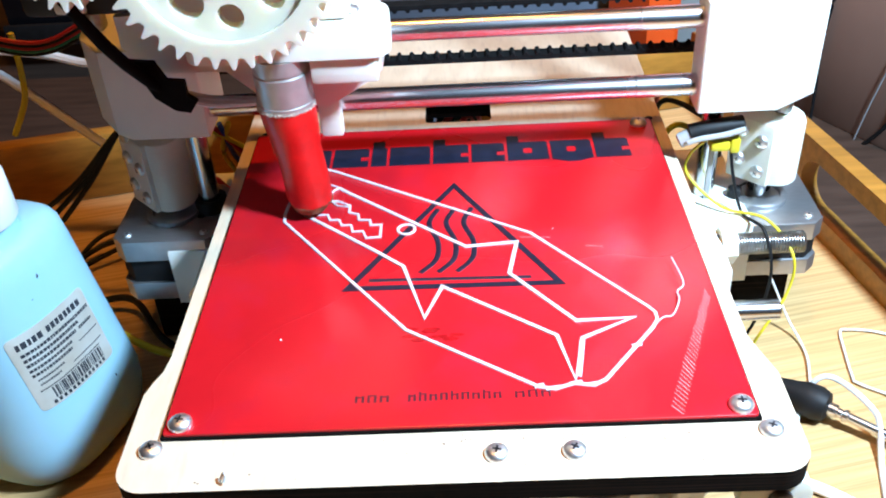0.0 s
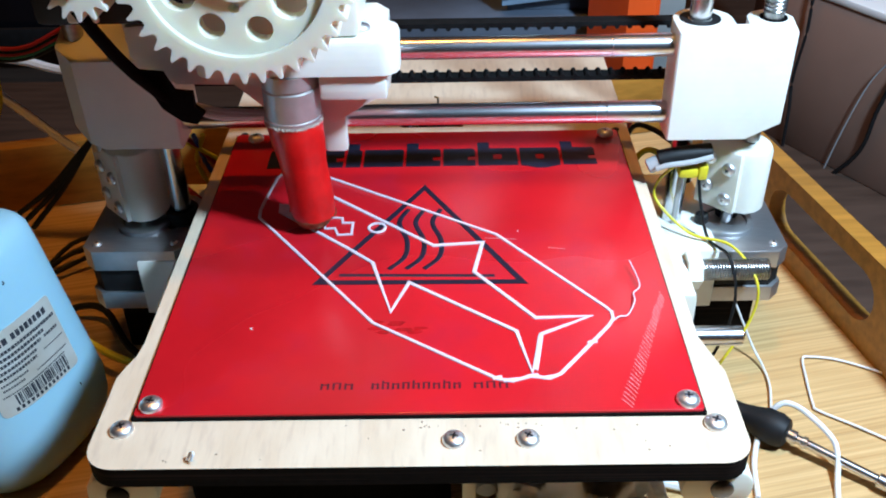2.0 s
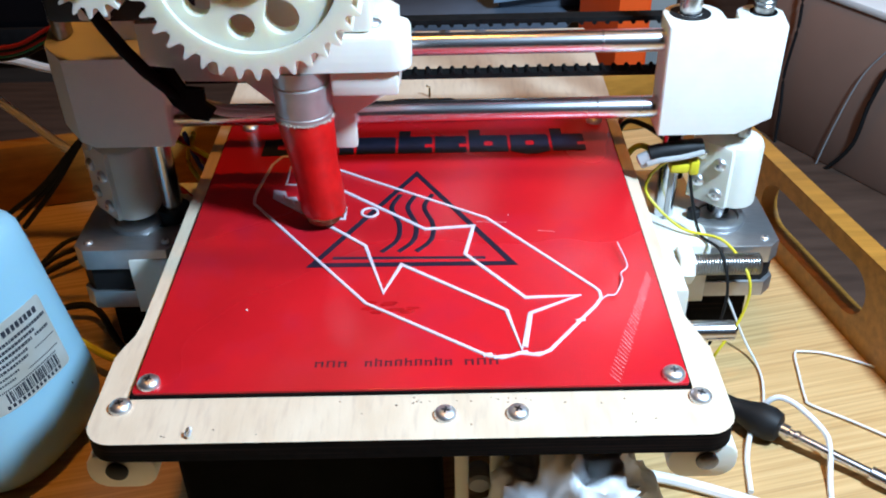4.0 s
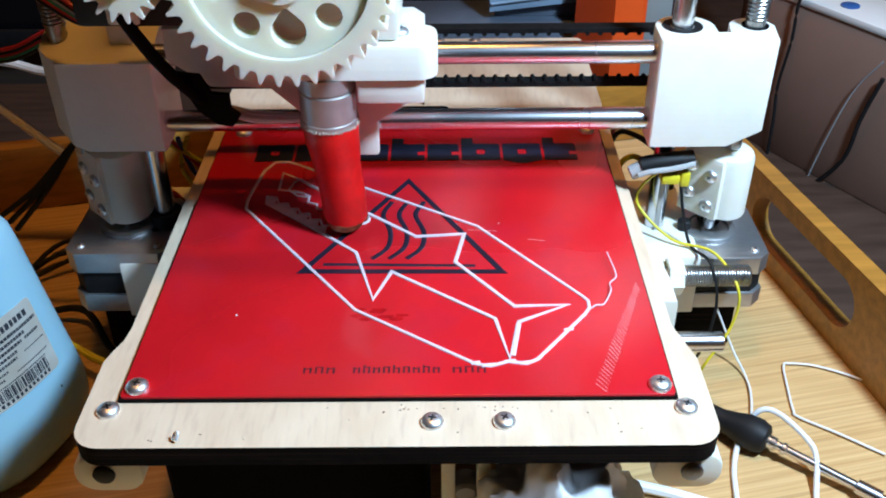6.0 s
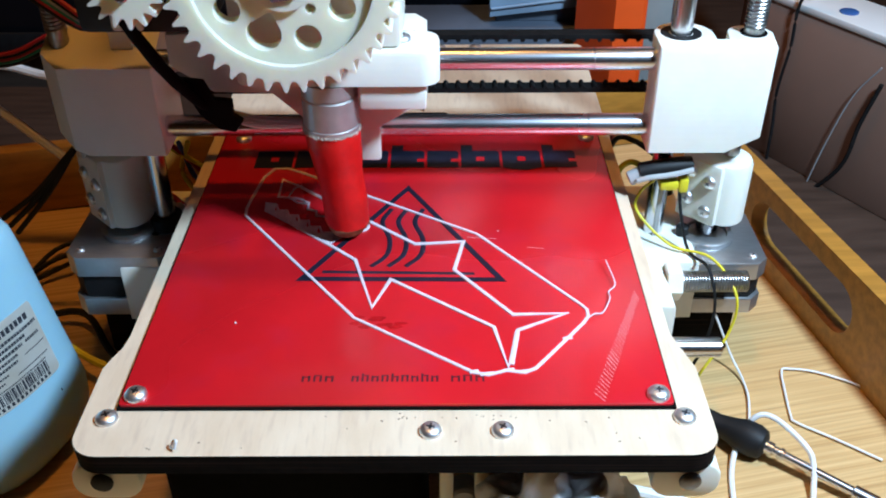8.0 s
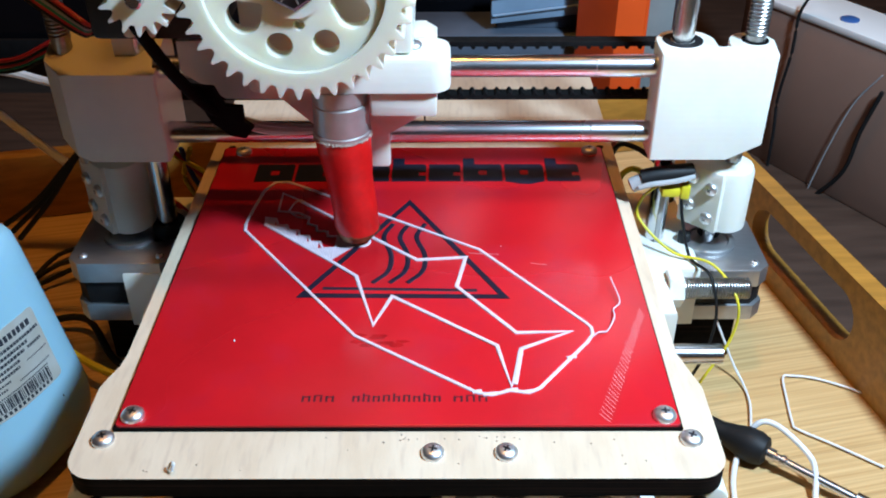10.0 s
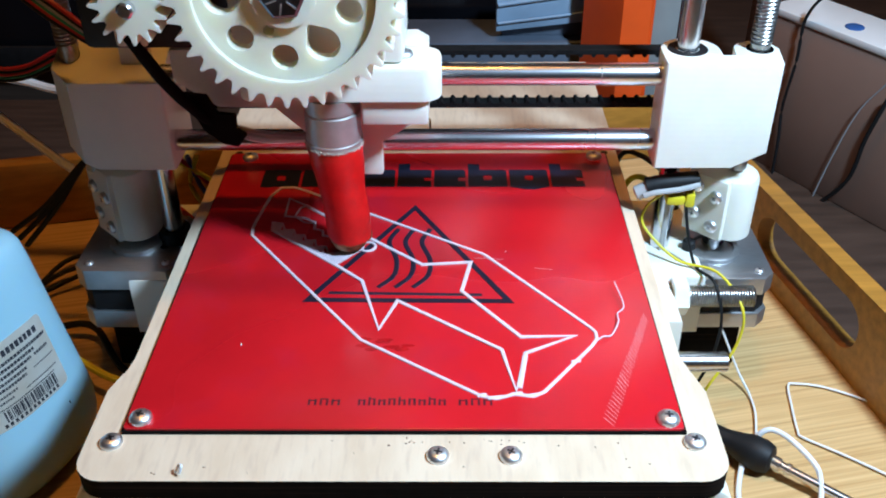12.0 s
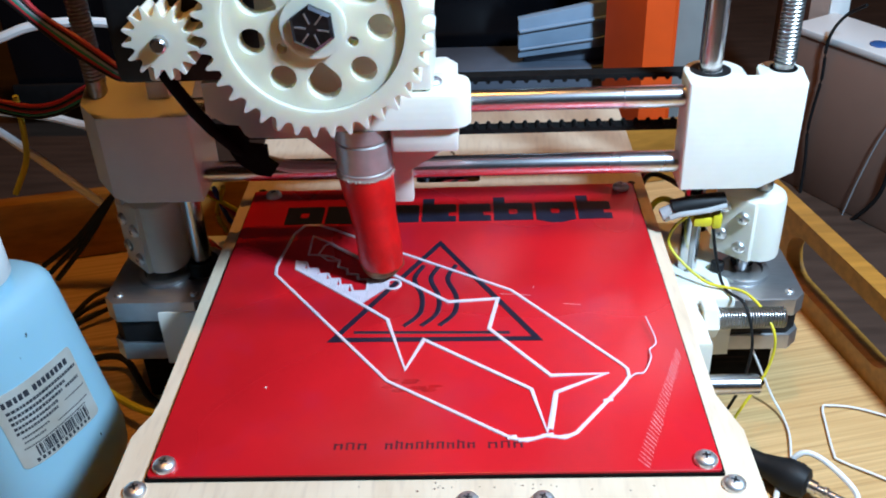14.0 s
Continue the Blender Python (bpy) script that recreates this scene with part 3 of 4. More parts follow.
for x, y in ((-0.0838, -0.0846), (0.0835, -0.0846), (0.010, -0.0898), (0.0306, -0.0898), (0.0118, 0.1865), (0.0306, 0.1865), (-0.0060, 0.1865)):
    pan_screw(bed, (x, y, -0.0018), (0, 0, 1), 0.0033)
# flat black discs paint the dark inside of two drilled holes
for x, y in ((-0.0795, 0.0905), (0.0815, 0.0905)):
    part("hole", lathe(B(), (x, y, -0.0021), (0, 0, 1), [(0, 0.0016), (0.0002, 0.0016)], 14), BLACK, bed)
part("bent_pin", tube(B(), [(0.0045, 0.1135, -0.0022), (0.0045, 0.1135, 0.0030), (0.0030, 0.1135, 0.0036)], 0.0005, 6, curved=False), BRASS, bed)
for sx in (-1, 1):
    bm = prism(B(), rounded(-0.010, 0.010, -0.014, 0.0, 0.0062, 5), [], Matrix.Translation((sx * 0.0835, -0.080, -0.0091)) @ Matrix.Rotation(radians(90), 4, "X"), 0.016, 0.001)
    cl = part("corner_clip", bm, PLASTIC, bed, "cream plastic clip under the board corner")
    part("clip_screw", lathe(B(), (sx * 0.0845, -0.096, -0.0155), (0, -1, 0), [(0, 0.0032), (0.001, 0.0032), (0.0016, 0.0024)], 16), BLACK if sx < 0 else BOLT, cl)
for x in (-0.05, -0.012):
    part("slide_bearing", rod(B(), (x, -0.02, -0.0165), (x, 0.02, -0.0165), 0.0034), PLASTIC, bed)

# printed marks on the plate
P0 = 0.00012


def flat(bm, pts, z=P0, h=0.00006):
    return prism(bm, pts, [], pose(0, 0, z - 0.0001), h + 0.0001)


def block_glyph(x0, x1, up, down, hole, gap):
    y0, y1 = 0.0575, 0.0715
    loop = [(x0, y0), (x1, y0)]
    if down:
        loop = [(x0, y0), ((x0 + x1) / 2 - 0.002, y0 - 0.0022), ((x0 + x1) / 2 + 0.002, y0 - 0.0022), (x1, y0)]
    loop += [(x1, y0 + 0.0045), (x1 - 0.003, y0 + 0.0045), (x1 - 0.003, y0 + 0.0075), (x1, y0 + 0.0075)] if gap else []
    loop += [(x1, y1 - 0.001), (x1 - 0.001, y1)]
    loop += [(x0 + 0.0048, y1), (x0 + 0.0048, y1 + 0.005), (x0, y1 + 0.005)] if up else [(x0, y1)]
    holes = [rounded((x0 + x1) / 2 - 0.0018, (x0 + x1) / 2 + 0.0018, 0.0625, 0.0667, 0.0008, 2)] if hole else []
    return prism(B(), loop, holes, pose(0, 0, 0.00001), 0.00016)


x = -0.0645
for w, up, down, hole, gap in ((0.0155, 0, 0, 1, 0), (0.0140, 0, 0, 0, 1), (0.0060, 1, 0, 0, 0), (0.0160, 0, 0, 0, 0), (0.0140, 1, 0, 0, 1), (0.0130, 0, 0, 0, 1), (0.0160, 1, 0, 1, 0), (0.0160, 0, 1, 1, 0), (0.0135, 1, 0, 0, 1)):
    part("logo_block", block_glyph(x, x + w, up, down, hole, gap), INK, plate, smooth=0)
    x += w + 0.0012
for a, w, n in ((-0.0290, 0.0105, 3), (-0.0140, 0.0270, 9), (0.0160, 0.0110, 3)):
    bm = B()
    for i in range(n):
        x0, p = a + i * w / n, w / n * 0.74
        tall = 0.0010 if i % 3 == 1 and n > 3 else 0.0
        for q in range(2):
            xx = x0 + q * (p - 0.0007)
            flat(bm, [(xx, -0.0712), (xx + 0.0007, -0.0712), (xx + 0.0007, -0.0686 + tall * (1 - q)), (xx, -0.0686 + tall * (1 - q))], 0.00004, 0.00004)
        flat(bm, [(x0, -0.0693 + 0.0006 * (i % 2)), (x0 + p, -0.0693 + 0.0006 * (i % 2)), (x0 + p, -0.0689 + 0.0006 * (i % 2)), (x0, -0.0689 + 0.0006 * (i % 2))], 0.00006, 0.00004)
    tagged(part("faded_bar", bm, FADED, plate, smooth=0), kind="stuff")
tri = [(-0.0002, 0.0430), (-0.0372, -0.0205), (0.0355, -0.0213)]
inn = [(-0.0002, 0.0390), (-0.0335, -0.0182), (0.0318, -0.0190)]
part("warning_triangle", prism(B(), tri, [inn], pose(0, 0, 0.00001), 0.00017), INK, plate, smooth=0)
bm = strand(B(), [(-0.0285, -0.0152), (0.0245, -0.0165)], 0.0016, 0.00001, 0.00016)
part("warning_line", bm, INK, plate)
for dx in (0.0, 0.0060, 0.0122):
    pts = [Vector((-0.0062, 0.0256, 0)), Vector((-0.0092, 0.0165, 0)), Vector((-0.0060, 0.0050, 0)), Vector((-0.0066, -0.0050, 0)), Vector((-0.0118, -0.0122, 0))]
    bm = strand(B(), [(p.x + dx, p.y) for p in spline(pts, 6)], 0.0019, 0.00001, 0.00016)
    part("heat_wave", bm, INK, plate)
bm = B()
for k in range(9):
    a, r = random.uniform(0, 6.28), random.uniform(0, 1) ** 0.7
    cx, cy = -0.0075 + 0.010 * r * math.cos(a), -0.0425 + 0.005 * r * math.sin(a) - 0.25 * 0.010 * r * math.cos(a)
    flat(bm, [(cx + random.uniform(0.5, 1) * 0.0034 * math.cos(t), cy + random.uniform(0.5, 1) * 0.0011 * math.sin(t)) for t in (0, 0.8, 1.6, 2.4, 3.2, 4.0, 4.8, 5.5)], 0.00003 + k * 0.000008, 0.00003)
part("stain", bm, STAIN, plate, "dark red smear", smooth=0)
bm = B()
# pale strokes hatched along a slanting line on the plate
for k in range(34):
    u = k / 33
    cx, cy = 0.0787 - 0.0190 * u + random.uniform(-0.00008, 0.00008), -0.0290 - 0.0490 * u
    l, w = random.uniform(0.0016, 0.0026), random.uniform(0.00004, 0.00009)
    e = 0.0004 + 0.0009 * u
    flat(bm, [(cx + e - w, cy - l), (cx + e + w, cy - l), (cx - e + w, cy + l), (cx - e - w, cy + l)], 0.00003 + (k % 4) * 0.00001, 0.00003)
part("hatched_streak", bm, PALE_LINES, plate, "pale streak of fine hatched lines", smooth=0)
for cx, cy, r in ((-0.0538, -0.0432, 0.00035), (0.034, 0.010, 0.0002)):
    part("plastic_crumb", flat(B(), circle(cx, cy, r, 7), 0.0001, 0.0002), FILAMENT, plate, smooth=0)
bm = B()
for x0, y0, l in ((0.022, 0.006, 0.011), (0.044, -0.0005, 0.006)):
    flat(bm, [(x0, y0), (x0 + l, y0 - 0.001), (x0 + l, y0 - 0.00090), (x0, y0 + 0.00008)], 0.00005, 0.00003)
part("scratch", bm, PALE_LINES, plate, smooth=0)
bm = B()
for k in range(16):
    cx, cy, r = random.uniform(-0.078, 0.078), random.uniform(-0.0965, -0.0835), random.uniform(0.00012, 0.00034)
    flat(bm, [(cx + r * random.uniform(0.6, 2.2) * math.cos(q), cy + r * math.sin(q)) for q in (0, 1.1, 2.2, 3.2, 4.3, 5.3)], -0.00192, 0.00003)
for k in range(14):
    cx, cy = random.uniform(-0.002, 0.038), -0.0825 - random.uniform(0, 0.0022)
    flat(bm, circle(cx, cy, random.uniform(0.0001, 0.0003), 6), -0.00191, 0.00003)
tagged(part("grime_speck", bm, STAIN_DARK, bed, "dark specks of grime on the plywood", smooth=0), kind="stuff")
tuft = lone("plastic_scrap", tube(B(), [(-0.0625, -0.0965, -0.0012), (-0.0615, -0.0955, 0.0004), (-0.0605, -0.0965, 0.0012), (-0.0612, -0.0972, -0.0008)], 0.00045, 6), FILAMENT, (-0.062, -0.0965, -0.002), "tiny curl of white plastic on the plywood", "scrap")

# ---- the print on the bed ----
print_ = thing("plastic_print", (0, 0, 0), "thin white plastic outline of a fish being printed", "print")
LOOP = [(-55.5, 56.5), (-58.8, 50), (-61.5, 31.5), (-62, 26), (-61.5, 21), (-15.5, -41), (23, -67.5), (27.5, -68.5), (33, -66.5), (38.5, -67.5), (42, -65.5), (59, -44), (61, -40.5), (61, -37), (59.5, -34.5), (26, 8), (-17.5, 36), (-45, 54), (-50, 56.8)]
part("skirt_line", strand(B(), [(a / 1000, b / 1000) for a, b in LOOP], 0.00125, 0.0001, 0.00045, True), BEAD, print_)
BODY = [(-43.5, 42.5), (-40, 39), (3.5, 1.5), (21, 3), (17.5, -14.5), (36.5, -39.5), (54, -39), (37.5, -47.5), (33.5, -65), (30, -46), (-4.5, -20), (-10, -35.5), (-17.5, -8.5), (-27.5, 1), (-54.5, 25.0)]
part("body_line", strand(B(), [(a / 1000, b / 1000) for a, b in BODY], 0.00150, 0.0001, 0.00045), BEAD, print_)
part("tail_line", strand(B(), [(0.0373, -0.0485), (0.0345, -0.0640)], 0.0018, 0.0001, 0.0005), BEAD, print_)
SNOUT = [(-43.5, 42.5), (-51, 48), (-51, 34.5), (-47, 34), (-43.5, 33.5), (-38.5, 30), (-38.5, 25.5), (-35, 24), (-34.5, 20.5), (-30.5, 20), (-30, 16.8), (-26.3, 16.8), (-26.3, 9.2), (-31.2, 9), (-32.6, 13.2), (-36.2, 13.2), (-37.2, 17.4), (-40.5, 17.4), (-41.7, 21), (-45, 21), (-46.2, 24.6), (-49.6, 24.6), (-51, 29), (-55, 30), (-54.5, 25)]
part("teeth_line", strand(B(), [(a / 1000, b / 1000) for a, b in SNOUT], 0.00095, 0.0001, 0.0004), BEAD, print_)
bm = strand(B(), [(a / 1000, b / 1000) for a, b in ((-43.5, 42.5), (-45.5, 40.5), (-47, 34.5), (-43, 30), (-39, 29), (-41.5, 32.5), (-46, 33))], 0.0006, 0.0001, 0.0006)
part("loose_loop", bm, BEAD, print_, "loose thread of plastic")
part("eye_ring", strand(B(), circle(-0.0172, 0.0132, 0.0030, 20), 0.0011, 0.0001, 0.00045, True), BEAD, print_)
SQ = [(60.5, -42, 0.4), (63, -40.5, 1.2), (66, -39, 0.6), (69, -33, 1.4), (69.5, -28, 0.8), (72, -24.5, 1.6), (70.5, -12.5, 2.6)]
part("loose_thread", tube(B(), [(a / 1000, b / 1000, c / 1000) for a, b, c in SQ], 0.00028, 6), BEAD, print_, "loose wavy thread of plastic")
bm = B()
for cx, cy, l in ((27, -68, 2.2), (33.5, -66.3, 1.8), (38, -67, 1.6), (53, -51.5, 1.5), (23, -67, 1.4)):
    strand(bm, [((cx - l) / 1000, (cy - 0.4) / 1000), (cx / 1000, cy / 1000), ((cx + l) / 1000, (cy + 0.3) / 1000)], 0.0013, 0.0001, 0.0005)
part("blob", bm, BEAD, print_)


def jaw_top(x):
    """The upper edge of the lower jaw: stepped teeth, then the gum line up to the eye."""
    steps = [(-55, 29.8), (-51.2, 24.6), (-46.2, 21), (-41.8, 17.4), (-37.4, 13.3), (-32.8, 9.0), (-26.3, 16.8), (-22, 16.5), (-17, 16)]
    y = steps[0][1]
    for a, b in steps:
        if x >= a:
            y = b
    return y


def jaw_low(x):
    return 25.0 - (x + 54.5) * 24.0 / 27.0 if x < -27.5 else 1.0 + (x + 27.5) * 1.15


INFILL = []
x, k = -54.2, 0
while x < -18.6:
    w = 2.25
    bm = B()
    xx = x
    while xx < min(x + w, -18.6) - 0.01:
        lo, hi = jaw_low(xx) + 0.2, jaw_top(xx) - 0.25
        if hi - lo > 0.3:
            strand(bm, [(xx / 1000, lo / 1000), ((xx + 0.06) / 1000, (lo * 0.5 + hi * 0.5) / 1000), (xx / 1000, hi / 1000)], 0.00062, 0.00012, 0.00033 + 0.00004 * ((k * 5 + int(xx * 9)) % 3))
        xx += 0.58
    if len(bm.verts):
        INFILL.append((x, part("infill", bm, BEAD, print_)))
    x += w
    k += 1

# ---- the moving print head ----
head = thing("extruder_assembly", (-0.0385, 0.012, 0.0), "geared extruder head with a red taped hot end", "print head")
carr = B()
loop = [(-0.094, 0.073), (-0.094, 0.062), (-0.080, 0.052), (-0.060, 0.0515), (-0.049, 0.041), (-0.026, 0.0365), (-0.008, 0.0475), (-0.006, 0.050), (-0.006, 0.072), (-0.010, 0.0745)]
prism(carr, loop, [], Matrix(((1, 0, 0, 0), (0, 0, 1, 0.024), (0, 1, 0, 0), (0, 0, 0, 1))), 0.016, 0.001)
part("carriage", carr, PLASTIC, head, "cream printed plastic carriage")
bm = prism(B(), rounded(-0.068, -0.0015, 0.004, 0.0235, 0.0065, 6), [], pose(0, 0, 0.0630), 0.0120, 0.0016)
part("mount_plate", bm, PLASTIC, head, "rounded cream mounting arm")
part("mount_step", box(B(), -0.028, -0.006, 0.006, 0.0235, 0.0535, 0.0628, 0.001), PLASTIC, head)
pan_screw(head, (-0.0140, 0.0140, 0.0751), (0, 0, 1), 0.0033)
bm = box(B(), -0.0325, -0.0240, 0.036, 0.0408, 0.0175, 0.040, 0.0012)
part("belt_clip", bm, PLASTIC, head, "small cream tab hanging before the lower rod")
part("hot_end_barrel", lathe(B(), (-0.0385, 0.012, 0.0440), (0, 0, 1), [(0, 0.0090), (0.0006, 0.0099), (0.0024, 0.0099), (0.0027, 0.0095), (0.0126, 0.0095), (0.0130, 0.0090), (0.0136, 0.0090), (0.0140, 0.0095), (0.0188, 0.0095)], 36), BARREL, head, "grey metal barrel with a groove")
bm = B()
for k in range(170):
    a = 2 * math.pi * (k + random.uniform(-0.4, 0.4)) / 170
    r = 0.0097 + random.uniform(-0.0001, 0.0003)
    p = Vector((-0.0385 + r * math.cos(a), 0.012 + r * math.sin(a), 0.0452 + random.uniform(-0.0002, 0.0004)))
    q = a + random.uniform(-0.05, 0.05)
    tube(bm, [p, Vector((-0.0385 + (r + 0.0003) * math.cos(q), 0.012 + (r + 0.0003) * math.sin(q), p.z - random.uniform(0.0005, 0.0012)))], 0.00016, 4, curved=False)
part("frayed_edge", bm, FRAY, head, "frayed white edge of the tape")
prof = [(0.0060, 0.0066), (0.0061, 0.0077), (0.0085, 0.0081), (0.0150, 0.0080), (0.0220, 0.0080), (0.0280, 0.0081), (0.0320, 0.0087), (0.0360, 0.0093), (0.0400, 0.0094), (0.0440, 0.0097), (0.0449, 0.0094)]
bm = lathe(B(), (-0.0385, 0.012, 0.0), (0, 0, 1), prof, 40)
for v in bm.verts:
    d = Vector((v.co.x + 0.0385, v.co.y - 0.012, 0))
    if d.length > 0.002 and 0.007 < v.co.z < 0.043:
        v.co += d.normalized() * 0.0006 * noise.noise(Vector((d.x * 130, d.y * 130, v.co.z * 90)))
for v in bm.verts:
    v.co.x += (0.0440 - v.co.z) * 0.085
part("heat_tape", bm, SLEEVE, head, "wrinkled glossy red heat tape")
bm = B()
for k in range(90):
    a = 2 * math.pi * (k + random.uniform(-0.4, 0.4)) / 90
    r = 0.0077 + random.uniform(-0.0003, 0.0002)
    p = Vector((-0.0353 + r * math.cos(a), 0.012 + r * math.sin(a), 0.0066))
    tube(bm, [p, p + Vector((0.0003 * math.cos(a), 0.0003 * math.sin(a), -random.uniform(0.0004, 0.0012)))], 0.00014, 4, curved=False)
part("scorched_edge", bm, BRASS, head, "ragged scorched lower edge of the tape")
part("nozzle", lathe(B(), (-0.0358, 0.012, 0.0007), (0, 0, 1), [(0, 0.0008), (0.0018, 0.0028), (0.0020, 0.0060), (0.0036, 0.0068), (0.0054, 0.0070)], 18), BRASS, head, "scorched brass nozzle")

GC = Vector((-0.0474, -0.010, 0.1034))
R_OUT = 0.0359


def gear_loop(n, r, depth, ang=0.0):
    pts = []
    for k in range(n):
        for f, rr in ((-0.36, r - depth), (-0.24, r - depth * 0.72), (-0.13, r - depth * 0.22), (-0.06, r), (0.06, r), (0.13, r - depth * 0.22), (0.24, r - depth * 0.72), (0.36, r - depth)):
            a = 2 * math.pi * (k + f) / n + ang
            pts.append((rr * math.cos(a), rr * math.sin(a)))
    return pts


XZ = Matrix(((1, 0, 0, 0), (0, 0, 1, 0), (0, 1, 0, 0), (0, 0, 0, 1)))
bm = B()
mg = Matrix.Translation(GC) @ XZ
prism(bm, gear_loop(39, R_OUT, 0.0036), [circle(0, 0, 0.0272, 60)], mg, 0.011, 0.0004)
holes = []
for k in range(3):
    a = radians(120 * k)
    c, s = math.cos(a), math.sin(a)
    heart = [(0.0188 + 0.0053 * math.cos(radians(q)), 0.0053 * math.sin(radians(q))) for q in range(-125, 126, 14)] + [(0.0118, 0.0006), (0.0118, -0.0006)]
    holes.append([(x * c - y * s, x * s + y * c) for x, y in heart])
    for da in (38, 80):
        b = radians(120 * k + da)
        holes.append(circle(0.0198 * math.cos(b), 0.0198 * math.sin(b), 0.0041, 18))
    b = radians(120 * k + 60)
    holes.append(circle(0.0125 * math.cos(b), 0.0125 * math.sin(b), 0.0017, 10))
# angles run clockwise from the right as the gear is seen from the front
holes = [[(x, -y) for x, y in h] for h in holes]
prism(bm, circle(0, 0, 0.0274, 60), holes, Matrix.Translation((0, 0.0020, 0)) @ mg, 0.0060)
prism(bm, circle(0, 0, 0.0098, 36), [circle(0, 0, 0.0050, 24)], Matrix.Translation((0, -0.0002, 0)) @ mg, 0.0060, 0.0004)
gear = part("large_gear", bm, GEAR_PLASTIC, head, "large ivory plastic gear with round and heart-shaped holes", origin=GC, smooth=30)
bm = lathe(B(), GC + Vector((0, 0.001, 0)), (0, -1, 0), [(-0.001, 0.0070), (0.0026, 0.0070), (0.0032, 0.0060)], 6)
part("hub_bolt", bm, BOLT, gear, "zinc hexagonal bolt head", smooth=20)
bm = B()
for k in range(6):
    a = 2 * math.pi * k / 6 + 0.3
    c = bmesh.ops.create_cube(bm, size=1.0)["verts"]
    bmesh.ops.transform(bm, matrix=Matrix.Translation(GC + Vector((0.0034 * math.cos(a), -0.0022, 0.0034 * math.sin(a)))) @ Matrix.Rotation(-a, 4, "Y") @ Matrix.Diagonal((0.0034, 0.0006, 0.0005, 1)), verts=c)
part("grade_mark", bm, ZINC, gear)
SC = Vector((-0.0938, -0.009, 0.0993))
bm = prism(B(), gear_loop(15, 0.0116, 0.0032, 0.1), [circle(0, 0, 0.0026, 16)], Matrix.Translation(SC) @ XZ, 0.010, 0.0004)
pinion = part("small_gear", bm, GEAR_PLASTIC, head, "small ivory plastic pinion", origin=SC, smooth=30)
part("motor_shaft", rod(B(), SC + Vector((0, -0.003, 0)), SC + Vector((0, 0.012, 0)), 0.0025), STEEL, head)
part("axle", rod(B(), GC + Vector((0, 0.008, 0)), GC + Vector((0, 0.045, 0)), 0.004), STEEL, head)
# widened unseen behind the gear to shade the bed's left strip
part("extruder_block", box(B(), -0.068, -0.0135, 0.006, 0.040, 0.0752, 0.125, 0.002), PLASTIC, head, "cream extruder body behind the gear")
mb = part("extruder_motor", box(B(), -0.1155, -0.0735, 0.006, 0.040, 0.0800, 0.1215, 0.003), BLACK, head, "dark square extruder motor")
part("motor_tab", box(B(), -0.104, -0.094, 0.004, 0.0058, 0.082, 0.090, 0.001), PLASTIC, mb)
pts = [(-0.1000, 0.003, 0.088), (-0.0965, 0.005, 0.079), (-0.0930, 0.008, 0.0700), (-0.0890, 0.012, 0.0610), (-0.0845, 0.015, 0.0540), (-0.0795, 0.018, 0.0480), (-0.0740, 0.0195, 0.0445)]
part("cable_wrap", tube(B(), pts, 0.0022, 10, 1.0, False), TAPE, head, "black taped cable wrap")
bm = prism(B(), [(x - 0.0125, z + 0.001) for x, z in ((-0.0775, 0.0600), (-0.0690, 0.0590), (-0.0660, 0.0525), (-0.0600, 0.0518), (-0.0600, 0.0465), (-0.0570, 0.0440), (-0.0600, 0.0400), (-0.0650, 0.0410), (-0.0710, 0.0460))], [], Matrix(((1, 0, 0, 0), (0, 0, 1, 0.0150), (0, 1, 0, 0), (0, 0, 0, 1))), 0.003, 0.0006)
part("tape_flag", bm, TAPE, head, "loose flag of black tape")
for dz, mat_ in ((0.0, SHRINK), (0.0016, GREY_WIRE), (-0.0014, WHITE_WIRE)):
    part("heater_wire", tube(B(), [(-0.0755, 0.0195, 0.0455 + dz), (-0.066, 0.018, 0.0435 + dz), (-0.056, 0.016, 0.0440 + dz * 0.8), (-0.0475, 0.0140, 0.0450 + dz * 0.5)], 0.0009, 6), mat_, head)

# ---- bottle ----
BC = Vector((-0.1578, -0.0168, FLOOR_Z))
BT = Matrix.Translation(BC) @ Matrix.Rotation(radians(70), 4, "Z")
bottle = thing("plastic_bottle", BC, "pale blue plastic bottle with a white paper label", "bottle")
ROWS = [(0.0, 0.0257, 0.0213), (0.002, 0.0292, 0.0248), (0.006, 0.0319, 0.0275), (0.012, 0.0333, 0.0289), (0.020, 0.0337, 0.0293), (0.043, 0.0314, 0.0250), (0.0805, 0.0276, 0.0181), (0.0880, 0.0264, 0.0167), (0.0905, 0.0250, 0.0155), (0.0925, 0.0225, 0.0137), (0.0936, 0.0190, 0.0118), (0.0942, 0.0130, 0.0112), (0.0975, 0.0112, 0.0108), (0.106, 0.0108, 0.0108)]
SQUARE = 0.72


def bottle_size(z):
    for (z0, a0, b0), (z1, a1, b1) in zip(ROWS, ROWS[1:]):
        if z0 <= z <= z1:
            f = (z - z0) / (z1 - z0)
            return a0 + (a1 - a0) * f, b0 + (b1 - b0) * f
    return ROWS[-1][1:]


bm = B()
rings = []
